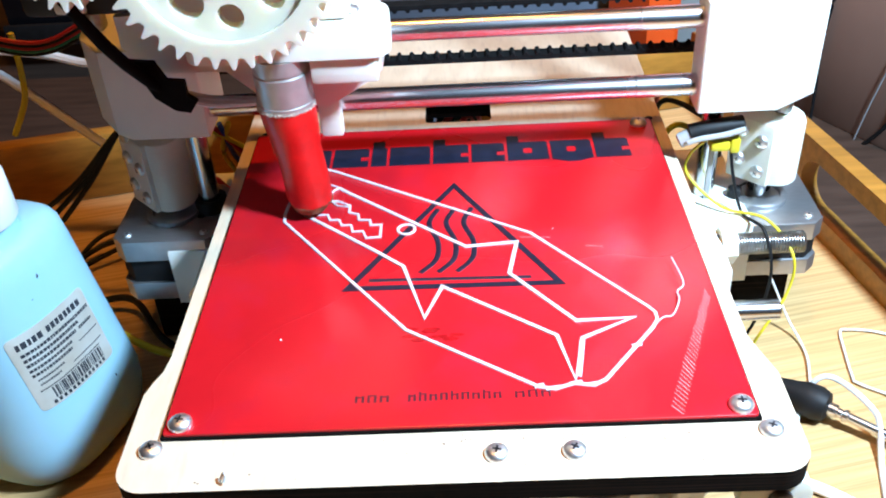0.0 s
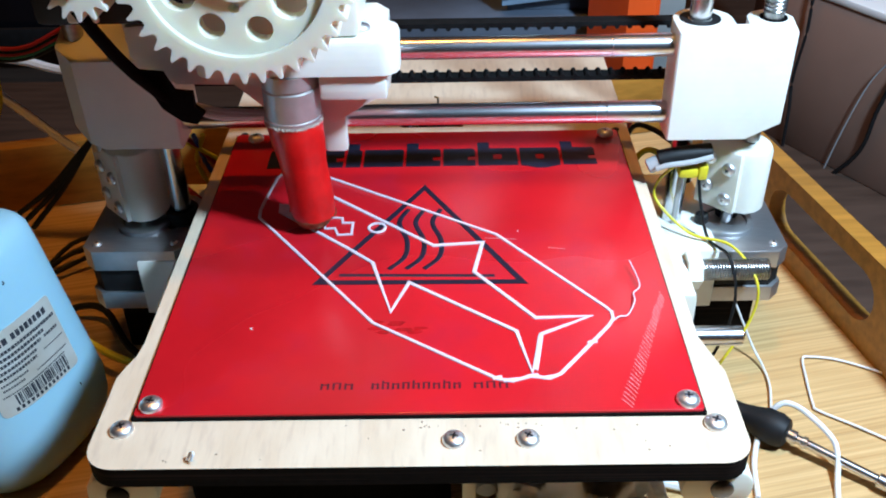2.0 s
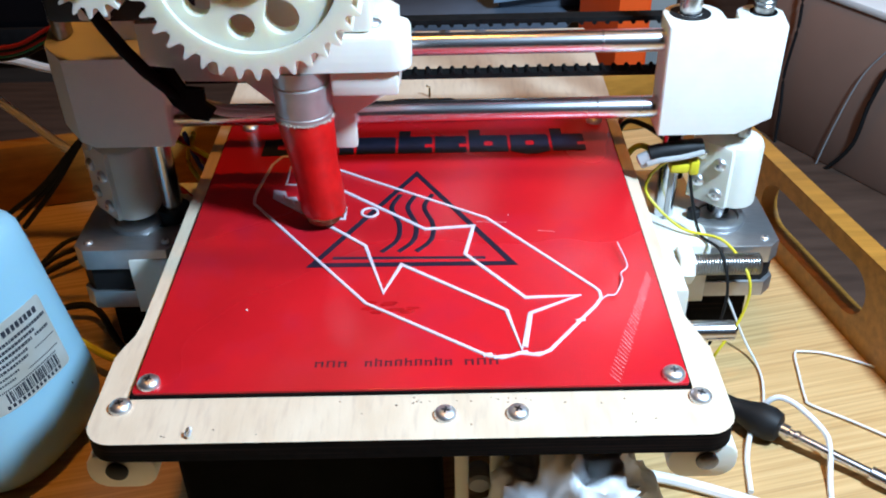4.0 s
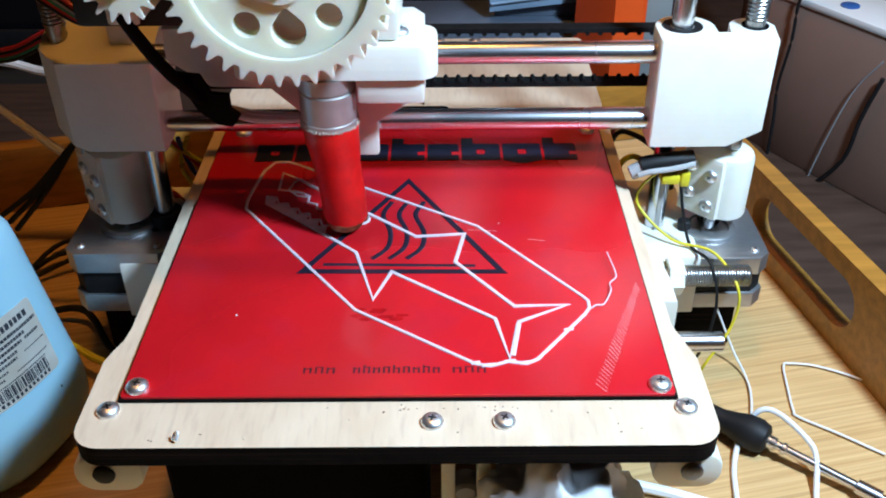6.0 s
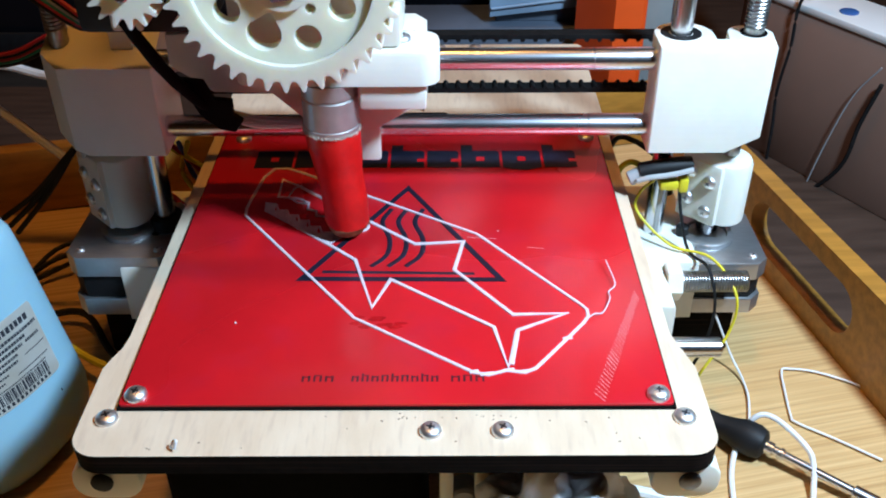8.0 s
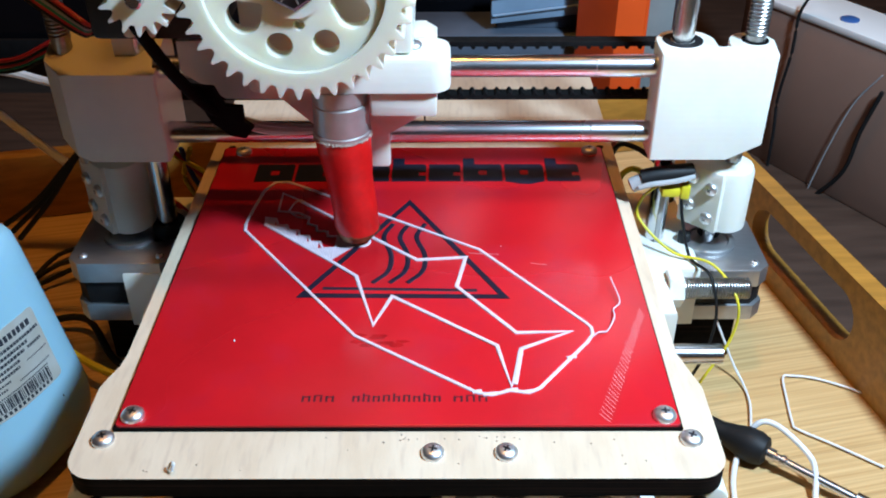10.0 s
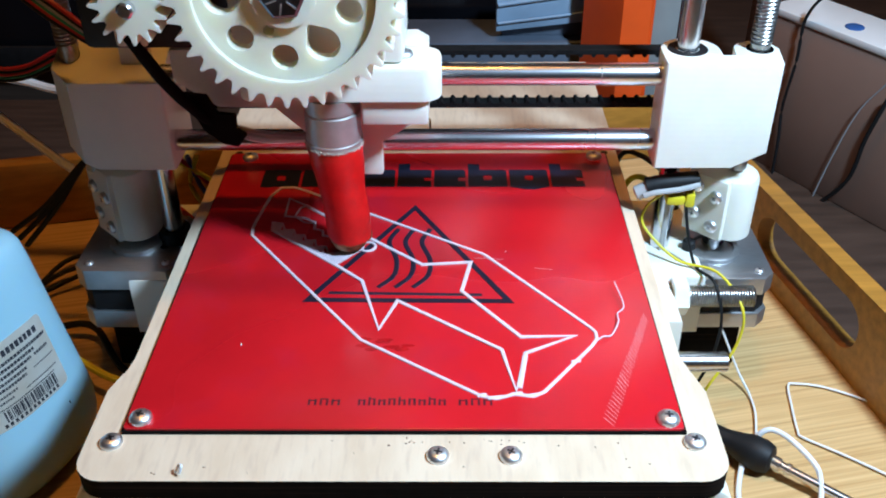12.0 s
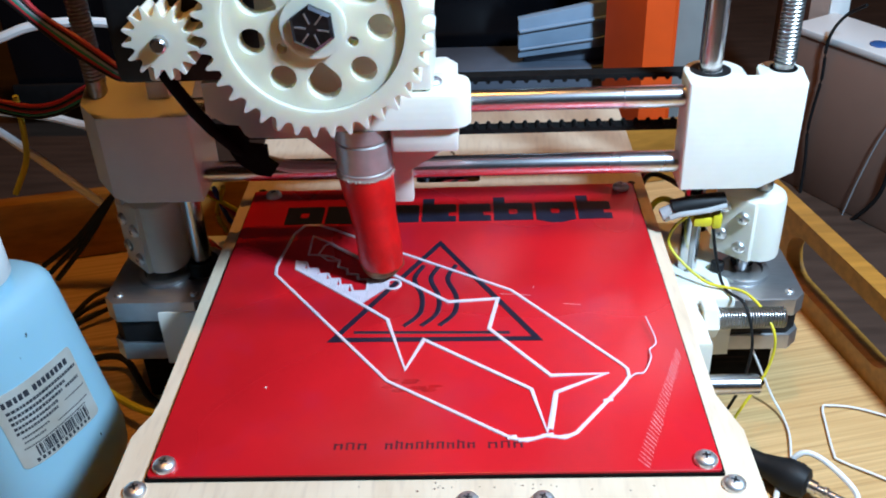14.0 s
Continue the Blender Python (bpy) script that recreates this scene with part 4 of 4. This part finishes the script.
for z in sorted({r[0] for r in ROWS} | {0.028, 0.036, 0.05, 0.058, 0.066, 0.074}):
    a, b = bottle_size(z)
    e = SQUARE if z < 0.093 else 1.0
    ring = []
    for k in range(72):
        t = 2 * math.pi * k / 72
        ring.append(bm.verts.new(BT @ Vector((a * math.copysign(abs(math.cos(t)) ** e, math.cos(t)), b * math.copysign(abs(math.sin(t)) ** e, math.sin(t)), z))))
    rings.append(ring)
for a, b in zip(rings, rings[1:]):
    for k in range(72):
        bm.faces.new((a[k], a[(k + 1) % 72], b[(k + 1) % 72], b[k]))
bm.faces.new(rings[0])
bm.faces.new(rings[-1])
part("bottle_body", bm, BLUE_PLASTIC, bottle, smooth=60)
part("cap", lathe(B(), BC + Vector((0, 0, 0.0985)), (0, 0, 1), [(0, 0.0128), (0.001, 0.0135), (0.016, 0.0132), (0.018, 0.0120)], 28), CAP, bottle, "white screw cap")


def on_bottle(u, v, lift):
    """A spot of the label, from its middle along and up, laid on the curved side."""
    x, z = -0.0045 + u, 0.0518 + v * 1.06 - 0.035 * u
    a, b = bottle_size(z)
    y = -b * max(0.0, 1 - abs(x / a) ** (2 / SQUARE)) ** (SQUARE / 2) - lift
    return BT @ Vector((x, y, z))


def stuck(bm, u0, u1, v0, v1, lift=0.00034, thick=0.00006, step=0.003):
    """A thin patch that follows the bottle's side."""
    nu, nv = max(1, round((u1 - u0) / step)), max(1, round((v1 - v0) / step))
    grid = [[[bm.verts.new(on_bottle(u0 + (u1 - u0) * i / nu, v0 + (v1 - v0) * j / nv, h)) for i in range(nu + 1)] for j in range(nv + 1)] for h in (lift, lift + thick)]
    low, top = grid
    for j in range(nv):
        for i in range(nu):
            bm.faces.new((top[j][i], top[j][i + 1], top[j + 1][i + 1], top[j + 1][i]))
    rim = [(0, i) for i in range(nu)] + [(j, nu) for j in range(nv)] + [(nv, i) for i in range(nu, 0, -1)] + [(j, 0) for j in range(nv, 0, -1)]
    for (j, i), (q, p) in zip(rim, rim[1:] + rim[:1]):
        bm.faces.new((low[j][i], low[q][p], top[q][p], top[j][i]))
    return bm


bm = B()
edge = [0.0142, 0.0139, 0.0135, 0.0130, 0.0124, 0.0090, 0.0060, 0.0030, 0.0]
edge = edge + [-v for v in edge[-2::-1]]
sheet = []
for v in edge:
    o = max(0.0, abs(v) - 0.0124) / 0.0018
    w = 0.0175 - 0.0018 * (1 - math.sqrt(max(0.0, 1 - o * o)))
    sheet.append([bm.verts.new(on_bottle(-w + 2 * w * k / 24, v, 0.0003)) for k in range(25)])
for a, b in zip(sheet, sheet[1:]):
    for k in range(24):
        bm.faces.new((a[k], b[k], b[k + 1], a[k + 1]))
bmesh.ops.solidify(bm, geom=bm.faces[:], thickness=0.00015)
label_ = part("label", bm, PAPER, bottle, "white paper label with dark print", smooth=60)
for v, u0, u1, h, gap in ((0.0093, -0.0152, 0.0135, 0.0022, 0.0006), (0.0066, -0.0150, 0.0160, 0.0011, 0.0003), (0.0045, -0.0150, 0.0090, 0.0011, 0.0003), (0.0025, -0.0150, 0.0065, 0.0011, 0.0003), (0.0025, 0.0085, 0.0150, 0.0010, 0.0003), (0.0005, -0.0150, 0.0030, 0.0010, 0.0003), (-0.0014, -0.0150, 0.0020, 0.0010, 0.0003), (-0.0034, -0.0140, -0.0030, 0.0007, 0.0003), (-0.0052, -0.0140, -0.0060, 0.0007, 0.0003), (-0.0010, 0.0060, 0.0160, 0.0004, 0.0002), (-0.0054, 0.0000, 0.0150, 0.0005, 0.0003), (-0.0072, -0.0150, 0.0130, 0.0005, 0.0003)):
    bm = B()
    u = u0
    while u < u1:
        w = random.uniform(0.7, 1.3) * h * (0.75 if h > 0.002 else 1.0)
        if h > 0.002 and abs(u - 0.0 + 0.005) < 0.0012:
            u += 0.0014
        stuck(bm, u, min(u + w, u1 + 0.0003), v, v + h)
        u += w + gap
    tagged(part("print_line", bm, PRINT, label_, smooth=0), kind="stuff")
bm = B()
u = -0.0115
while u < 0.0125:
    w = random.choice((0.0003, 0.0003, 0.0006, 0.0009))
    stuck(bm, u, u + w, -0.0117, -0.0076)
    u += w + random.choice((0.0002, 0.0004, 0.0006))
for k in range(13):
    stuck(bm, -0.0130 + k * 0.0020, -0.0119 + k * 0.0020, -0.0134, -0.0121)
tagged(part("bar_code", bm, PRINT, label_, "black bar code", smooth=0), kind="stuff")
bm = B()
for u, v, r in ((0.004, 0.027, 0.0005), (0.0135, -0.0215, 0.0005), (0.0036, 0.0265, 0.0003), (-0.002, 0.0215, 0.0002)):
    stuck(bm, u - r * 0.6, u + r * 0.6, v - r, v + r, 0.0001, 0.00006)
part("dirt_speck", bm, PRINT, bottle, "small dark specks", smooth=0)

# ---- loose things ----
sd = thing("screwdriver", (0.130, -0.022, FLOOR_Z), "screwdriver with a black handle and steel shank lying in the tray", "screwdriver")
d = Vector((0.036, -0.0275, 0.0)).normalized()
p0 = Vector((0.1352, -0.0268, FLOOR_Z + 0.0068))
part("handle", lathe(B(), p0, -d, [(0, 0.0040), (0.0008, 0.0056), (0.004, 0.0067), (0.009, 0.0066), (0.0135, 0.0052), (0.019, 0.0041), (0.026, 0.0042), (0.056, 0.0050), (0.060, 0.0040)], 20), BLACK, sd, "black plastic handle")
part("shank", lathe(B(), p0 - d * 0.001, d + Vector((0, 0, -0.065)), [(0, 0.0026), (0.004, 0.0026), (0.0045, 0.0018), (0.006, 0.0018), (0.0065, 0.0024), (0.008, 0.0024), (0.0085, 0.0018), (0.034, 0.0018), (0.0345, 0.0028), (0.043, 0.0028), (0.0435, 0.0018), (0.080, 0.0016)], 16), STEEL, sd)
F = FLOOR_Z + 0.0012
for nm, pts, r in (("filament_scrap", [(0.1205, 0.034, -0.0395), (0.127, 0.030, -0.053), (0.1350, 0.024, F + 0.006), (0.1385, 0.016, F + 0.0006), (0.1380, 0.004, F + 0.0004), (0.1335, -0.0135, F + 0.0003), (0.133, -0.016, F)], 0.0005),
                   ("filament_scrap", [(0.200, -0.004, F), (0.189, 0.010, F), (0.172, 0.020, F), (0.160, 0.0225, F), (0.1565, 0.021, F), (0.1545, 0.010, F), (0.1525, -0.005, F), (0.1535, -0.009, F), (0.166, -0.018, F), (0.180, -0.029, F)], 0.0005),
                   ("filament_loop", [(0.118, -0.052, F), (0.1215, -0.034, F), (0.1275, -0.0205, F + 0.004), (0.1335, -0.0175, F + 0.012), (0.1400, -0.0205, F + 0.013), (0.1480, -0.031, F + 0.010), (0.1500, -0.037, F + 0.006), (0.1470, -0.050, F), (0.142, -0.070, F)], 0.0011),
                   ("white_cable", [(0.060, -0.040, F + 0.002), (0.086, -0.046, F + 0.002), (0.105, -0.052, F + 0.001), (0.125, -0.062, F + 0.001), (0.150, -0.085, F + 0.001)], 0.0021)):
    lone(nm, tube(B(), pts, r, 8), FILAMENT if nm != "white_cable" else WHITE_WIRE, pts[0], "white plastic thread lying in the tray" if nm != "white_cable" else "thick white cable lying in the tray", "filament" if nm != "white_cable" else "cable")
bm = B()
bmesh.ops.create_icosphere(bm, subdivisions=5, radius=1.0)
for v in bm.verts:
    n = v.co.normalized()
    w = n + 0.25 * Vector((noise.noise(n * 3), noise.noise(n * 3 + Vector((7, 0, 0))), noise.noise(n * 3 + Vector((0, 9, 0)))))
    f = 1.10 + 0.25 * noise.noise(n * 2.0) - 0.36 * abs(noise.noise(w * 2.3 + Vector((4, 1, 2)))) - 0.09 * abs(noise.noise(w * 4.5)) - 0.025 * abs(noise.noise(w * 10))
    v.co = Vector((0.048 + n.x * 0.026 * f, -0.083 + n.y * 0.018 * f, max(FLOOR_Z, -0.050 + n.z * 0.032 * f)))
lone("crumpled_tissue", bm, TISSUE, (0.044, -0.062, FLOOR_Z), "crumpled white tissue under the bed", "tissue", smooth=70)


def at_back(u, v, y=0.10):
    """A spot on the upright plane 0.10 m back, by eye-level steps across and down."""
    k = (y + 0.277) / 0.377
    return Vector((0.0136 + k * (0.0118 - 0.0136 + (u - 830) * 0.0002445), y, 0.194 + k * (0.0255 - 0.194 - (v - 200) * 0.000267)))


def cable(name, pts, r, mat, label):
    return lone(name, tube(B(), pts, r, 8), mat, pts[0], label, "cable")


cable("white_cable", [(-0.2191, 0.1200, 0.0494), (-0.1939, 0.1200, 0.0583), (-0.1777, 0.1200, 0.0632), (-0.1552, 0.1200, 0.0643), (-0.1287, 0.1200, 0.0616)], 0.0022, WHITE_WIRE, "thick white cable behind the printer")
cable("white_cable", [(-0.2239, 0.1200, 0.0253), (-0.1986, 0.1200, 0.0224), (-0.1810, 0.1200, 0.0195), (-0.1663, 0.1200, 0.0152), (-0.1455, 0.1200, 0.0137)], 0.0021, WHITE_WIRE, "thick white cable behind the printer")
cable("white_cable", [(-0.2195, 0.1200, 0.0225), (-0.2046, 0.1200, 0.0097), (-0.1897, 0.1200, -0.0050), (-0.1766, 0.1200, -0.0187), (-0.1687, 0.1200, -0.0265)], 0.0021, WHITE_WIRE, "white cable hanging towards the tray")
cable("yellow_wire", [at_back(25, 150), at_back(20, 220), at_back(8, 270), at_back(-30, 330)], 0.0014, YELLOW, "yellow wire hanging beside the printer")
for k, (m_, lb) in enumerate(((BLACK, "black"), (RED_WIRE, "red"), (GREEN_WIRE, "green"), (GREY_WIRE, "grey"), (BLACK, "black"), (RED_WIRE, "dark red"))):
    o = (k - 2.5) * 7
    cable("motor_wire", [at_back(40 + 2 * o, -60, 0.05), at_back(80 + o, 0 + o * 0.2, 0.045), at_back(150 + o * 0.7, 62 - o * 0.4, 0.04), at_back(215 + o * 0.3, 112 - o * 0.5, 0.03), at_back(232, 118 - o * 0.3, 0.035)], 0.0010, m_, lb + " wire leading to the extruder motor")
for k, (m_, lb) in enumerate(((RED_WIRE, "red"), (BLACK, "black"), (RED_WIRE, "red"), (GREEN_WIRE, "green"), (BLACK, "black"))):
    o = (k - 2) * 5
    cable("loom_wire", [at_back(-60, 150 + o, 0.09), at_back(30, 176 + o, 0.09), at_back(90, 174 + o * 0.9, 0.09), at_back(150, 150 + o, 0.09), at_back(220, 120 + o, 0.09)], 0.0010, m_, lb + " wire of a loom behind the printer")
for k in range(3):
    cable("black_cable", [at_back(-20 + 10 * k, 480 + 15 * k, 0.07), at_back(60 + 12 * k, 425, 0.07), at_back(140 + 10 * k, 350 - 8 * k, 0.07), at_back(185, 310 + 10 * k, 0.075)], 0.0012, BLACK, "thin black cable behind the bottle")
for k in range(4):
    cable("tangled_wire", [Vector((-0.094 - 0.004 * k, 0.075, 0.005)), Vector((-0.100 + 0.004 * k, 0.080, -0.012)), Vector((-0.092 + 0.003 * k, 0.072 + 0.004 * k, -0.026)), Vector((-0.115, 0.085, -0.045))], 0.0011, (YELLOW, BLUE_WIRE, RED_WIRE, YELLOW)[k], "thin coloured wire under the gantry")
for k in range(3):
    cable("black_cable", [(-0.215 + 0.012 * k, 0.045 - 0.01 * k, FLOOR_Z + 0.002), (-0.180, 0.085 + 0.012 * k, FLOOR_Z + 0.004), (-0.150 + 0.006 * k, 0.100, FLOOR_Z + 0.012), (-0.128, 0.092 + 0.008 * k, -0.050), (-0.118 + 0.004 * k, 0.085, -0.020)], 0.0012, BLACK, "thin black cable on the tray floor")
cable("red_wire", [(-0.150, 0.075, -0.060), (-0.132, 0.082, -0.045), (-0.112, 0.078, -0.024), (-0.104, 0.070, -0.018), (-0.098, 0.075, -0.030)], 0.0013, RED_WIRE, "red wire curling beside the motor")
cable("yellow_wire", [(-0.150, 0.03, -0.066), (-0.12, 0.012, -0.066), (-0.085, 0.01, -0.066)], 0.0016, YELLOW, "yellow wire lying under the bed")
cable("black_cable", [(-0.185, 0.05, -0.0765), (-0.15, 0.055, -0.070), (-0.128, 0.03, -0.074), (-0.10, 0.012, -0.0755)], 0.0016, BLACK, "black cable on the tray floor")
# wires and plug at the right lift motor
cable("yellow_wire", [(0.0985, 0.046, 0.004), (0.0930, 0.048, -0.004), (0.0925, 0.046, -0.012), (0.105, 0.036, -0.0215), (0.120, 0.028, -0.0225), (0.1275, 0.014, -0.030), (0.1265, 0.010, -0.045), (0.116, 0.004, -0.062), (0.110, 0.002, -0.075)], 0.00058, YELLOW, "yellow wire hanging over the motor")
cable("black_cable", [(0.1065, 0.042, 0.003), (0.1085, 0.0385, -0.010), (0.112, 0.033, -0.0225), (0.117, 0.020, -0.022), (0.1195, 0.012, -0.035), (0.1165, 0.008, -0.052), (0.108, 0.004, -0.070)], 0.00062, BLACK, "black wire hanging over the motor")
plug = thing("wire_plug", (0.109, 0.043, -0.0258), "black and yellow wire plugs bound with a clear tie", "plug")
part("housing", tube(B(), [(0.0905, 0.0430, 0.0085), (0.0960, 0.0430, 0.0098), (0.1040, 0.0432, 0.0108), (0.1105, 0.0436, 0.0112)], 0.0036, 12, 0.95), BLACK, plug, "black shrink tube round the wires")
part("clear_cap", lathe(B(), (0.0865, 0.0428, 0.0052), (0.8, 0, 0.45), [(0, 0.0022), (0.0006, 0.0030), (0.0050, 0.0030), (0.0056, 0.0024)], 14), SHRINK, plug, "clear plastic cap")
part("yellow_plug", box(B(), 0.0985, 0.1060, 0.0395, 0.0460, 0.0014, 0.0056, 0.0012), YELLOW, plug)
part("plug_tail", box(B(), 0.1062, 0.1100, 0.0402, 0.0452, 0.0000, 0.0064, 0.0010), YELLOW, plug)
part("tie", tube(B(), [(0.0890, 0.0388, 0.0066), (0.0935, 0.0387, 0.0082), (0.102, 0.0388, 0.0094), (0.1105, 0.0395, 0.0112)], 0.0011, 8), SHRINK, plug)
part("plug_stem", box(B(), 0.1000, 0.1020, 0.0462, 0.0470, -0.0258, 0.0064, 0.0003), SHRINK, plug, "clear plastic strip holding the plugs")
cable("black_cable", [(0.091, 0.12, -0.030), (0.093, 0.105, -0.010), (0.099, 0.095, -0.006), (0.104, 0.075, -0.002), (0.101, 0.047, 0.010)], 0.0012, BLACK, "black wire looping behind the bed")
cable("red_wire", [(0.092, 0.125, -0.028), (0.095, 0.11, -0.006), (0.102, 0.098, -0.001), (0.106, 0.078, 0.001), (0.104, 0.047, 0.011)], 0.0012, RED_WIRE, "red wire looping behind the bed")
cable("yellow_wire", [(0.0905, 0.085, -0.030), (0.0905, 0.082, -0.014), (0.095, 0.078, -0.007), (0.100, 0.065, -0.004), (0.098, 0.046, 0.004)], 0.0013, YELLOW, "yellow wire looping behind the bed")
# cables hanging at the storage box
cable("black_cable", [(0.2178, 0.2039, 0.0337), (0.2117, 0.2139, 0.0243), (0.2079, 0.2202, 0.0095), (0.2080, 0.2200, -0.0134), (0.2066, 0.2223, -0.0421), (0.2076, 0.2207, -0.0631), (0.2081, 0.2199, -0.0874)], 0.0009, BLACK, "black cable hanging down the storage box")
cable("grey_cable", [(0.2378, 0.1709, -0.0052), (0.2317, 0.1809, -0.0258), (0.2272, 0.1884, -0.0569), (0.2232, 0.1949, -0.0940)], 0.00045, GREY_WIRE, "thin grey cable hanging down the storage box")
cable("black_cable", [(0.2391, 0.1687, -0.0136), (0.2359, 0.1739, -0.0390), (0.2335, 0.1778, -0.0671), (0.2228, 0.1956, -0.0983)], 0.0012, BLACK, "black cable hanging down the storage box")
for k, m_ in enumerate((RED_WIRE, BLACK, RED_WIRE)):
    cable("heater_lead", [Vector((-0.008 + 0.005 * k, 0.10, -0.030)), Vector((-0.004 + 0.004 * k, 0.103, -0.014)), Vector((0.006 + 0.002 * k, 0.108, -0.013)), Vector((0.012, 0.12, -0.028))], 0.0014, m_, "heater lead under the slot of the bed")


# ways of the bed and of the head, in seconds and metres
BED_WAY = [(0.0, -0.0149), (0.5, -0.0062), (1.0, -0.0058), (1.5, -0.0033), (2.0, -0.0029), (2.5, -0.0001), (3.0, -0.0), (3.5, 0.0028), (4.0, 0.0052), (4.2, 0.0042), (6.3, 0.0063), (6.5, 0.0094), (7.0, 0.0109), (7.5, 0.006), (9.8, 0.0011), (10.0, -0.002), (10.5, -0.0038), (11.0, 0.0023), (11.5, -0.0054), (12.0, -0.0001), (12.5, -0.0057), (13.0, -0.0047), (13.5, -0.0031), (14.0, -0.0068)]
HEAD_WAY = [(0.0, -0.0164), (0.5, -0.0112), (1.0, -0.0096), (1.5, -0.0077), (2.0, -0.0045), (2.5, -0.0041), (3.0, -0.0), (3.5, 0.0003), (4.0, 0.0025), (4.2, 0.0043), (6.3, 0.0137), (6.5, 0.0104), (7.0, 0.0094), (7.5, 0.0144), (9.8, 0.0137), (10.0, 0.017), (10.5, 0.0216), (11.0, 0.0121), (11.5, 0.0186), (12.0, 0.0123), (12.5, 0.0169), (13.0, 0.0147), (13.5, 0.0124), (14.0, 0.0145)]

def motions():
    walk(bed, [(t, pose(0, y, -0.010)) for t, y in BED_WAY])
    walk(print_, [(t, pose(0, y, 0)) for t, y in BED_WAY])
    walk(tuft, [(t, pose(-0.062, -0.0965 + y, -0.002)) for t, y in BED_WAY])
    walk(head, [(t, pose(-0.0385 + x, 0.012, 0)) for t, x in HEAD_WAY])
    turns = [(0, 8), (1.5, 28), (3, 51), (4.75, 71), (6.5, 91), (7.5, 103), (9.2, 133), (11, 163), (12.5, 183), (14, 206)]
    home = GC - BASE[head]
    walk(gear, [(t, Matrix.Translation(home) @ Matrix.Rotation(radians(a), 4, "Y")) for t, a in turns])
    home_s = SC - BASE[head]
    fine = []
    for (t0, a0), (t1, a1) in zip(turns, turns[1:]):
        fine += [(t0 + (t1 - t0) * k / 3, a0 + (a1 - a0) * k / 3) for k in range(3)]
    fine.append(turns[-1])
    walk(pinion, [(t, Matrix.Translation(home_s) @ Matrix.Rotation(radians(-a * 39 / 15), 4, "Y")) for t, a in fine])
    # each bead of infill comes up as the nozzle lays it
    laid = [(-56, -1.0), (-52, 0.3), (-46, 1.5), (-37, 3.0), (-33, 4.2), (-29, 6.4), (-23, 8.2), (-18, 10.0)]
    for x, ob in INFILL:
        t = next((t0 + (t1 - t0) * (x - x0) / (x1 - x0) for (x0, t0), (x1, t1) in zip(laid, laid[1:]) if x0 <= x <= x1), 10.0)
        t = min(max(t, 0.2), 10.0)
        rows = [(0.0, pose(0, 0, -0.0008)), (t - 0.1, pose(0, 0, -0.0008)), (t + 0.1, pose(0, 0, 0)), (14.0, pose(0, 0, 0))]
        walk(ob, rows)


motions()
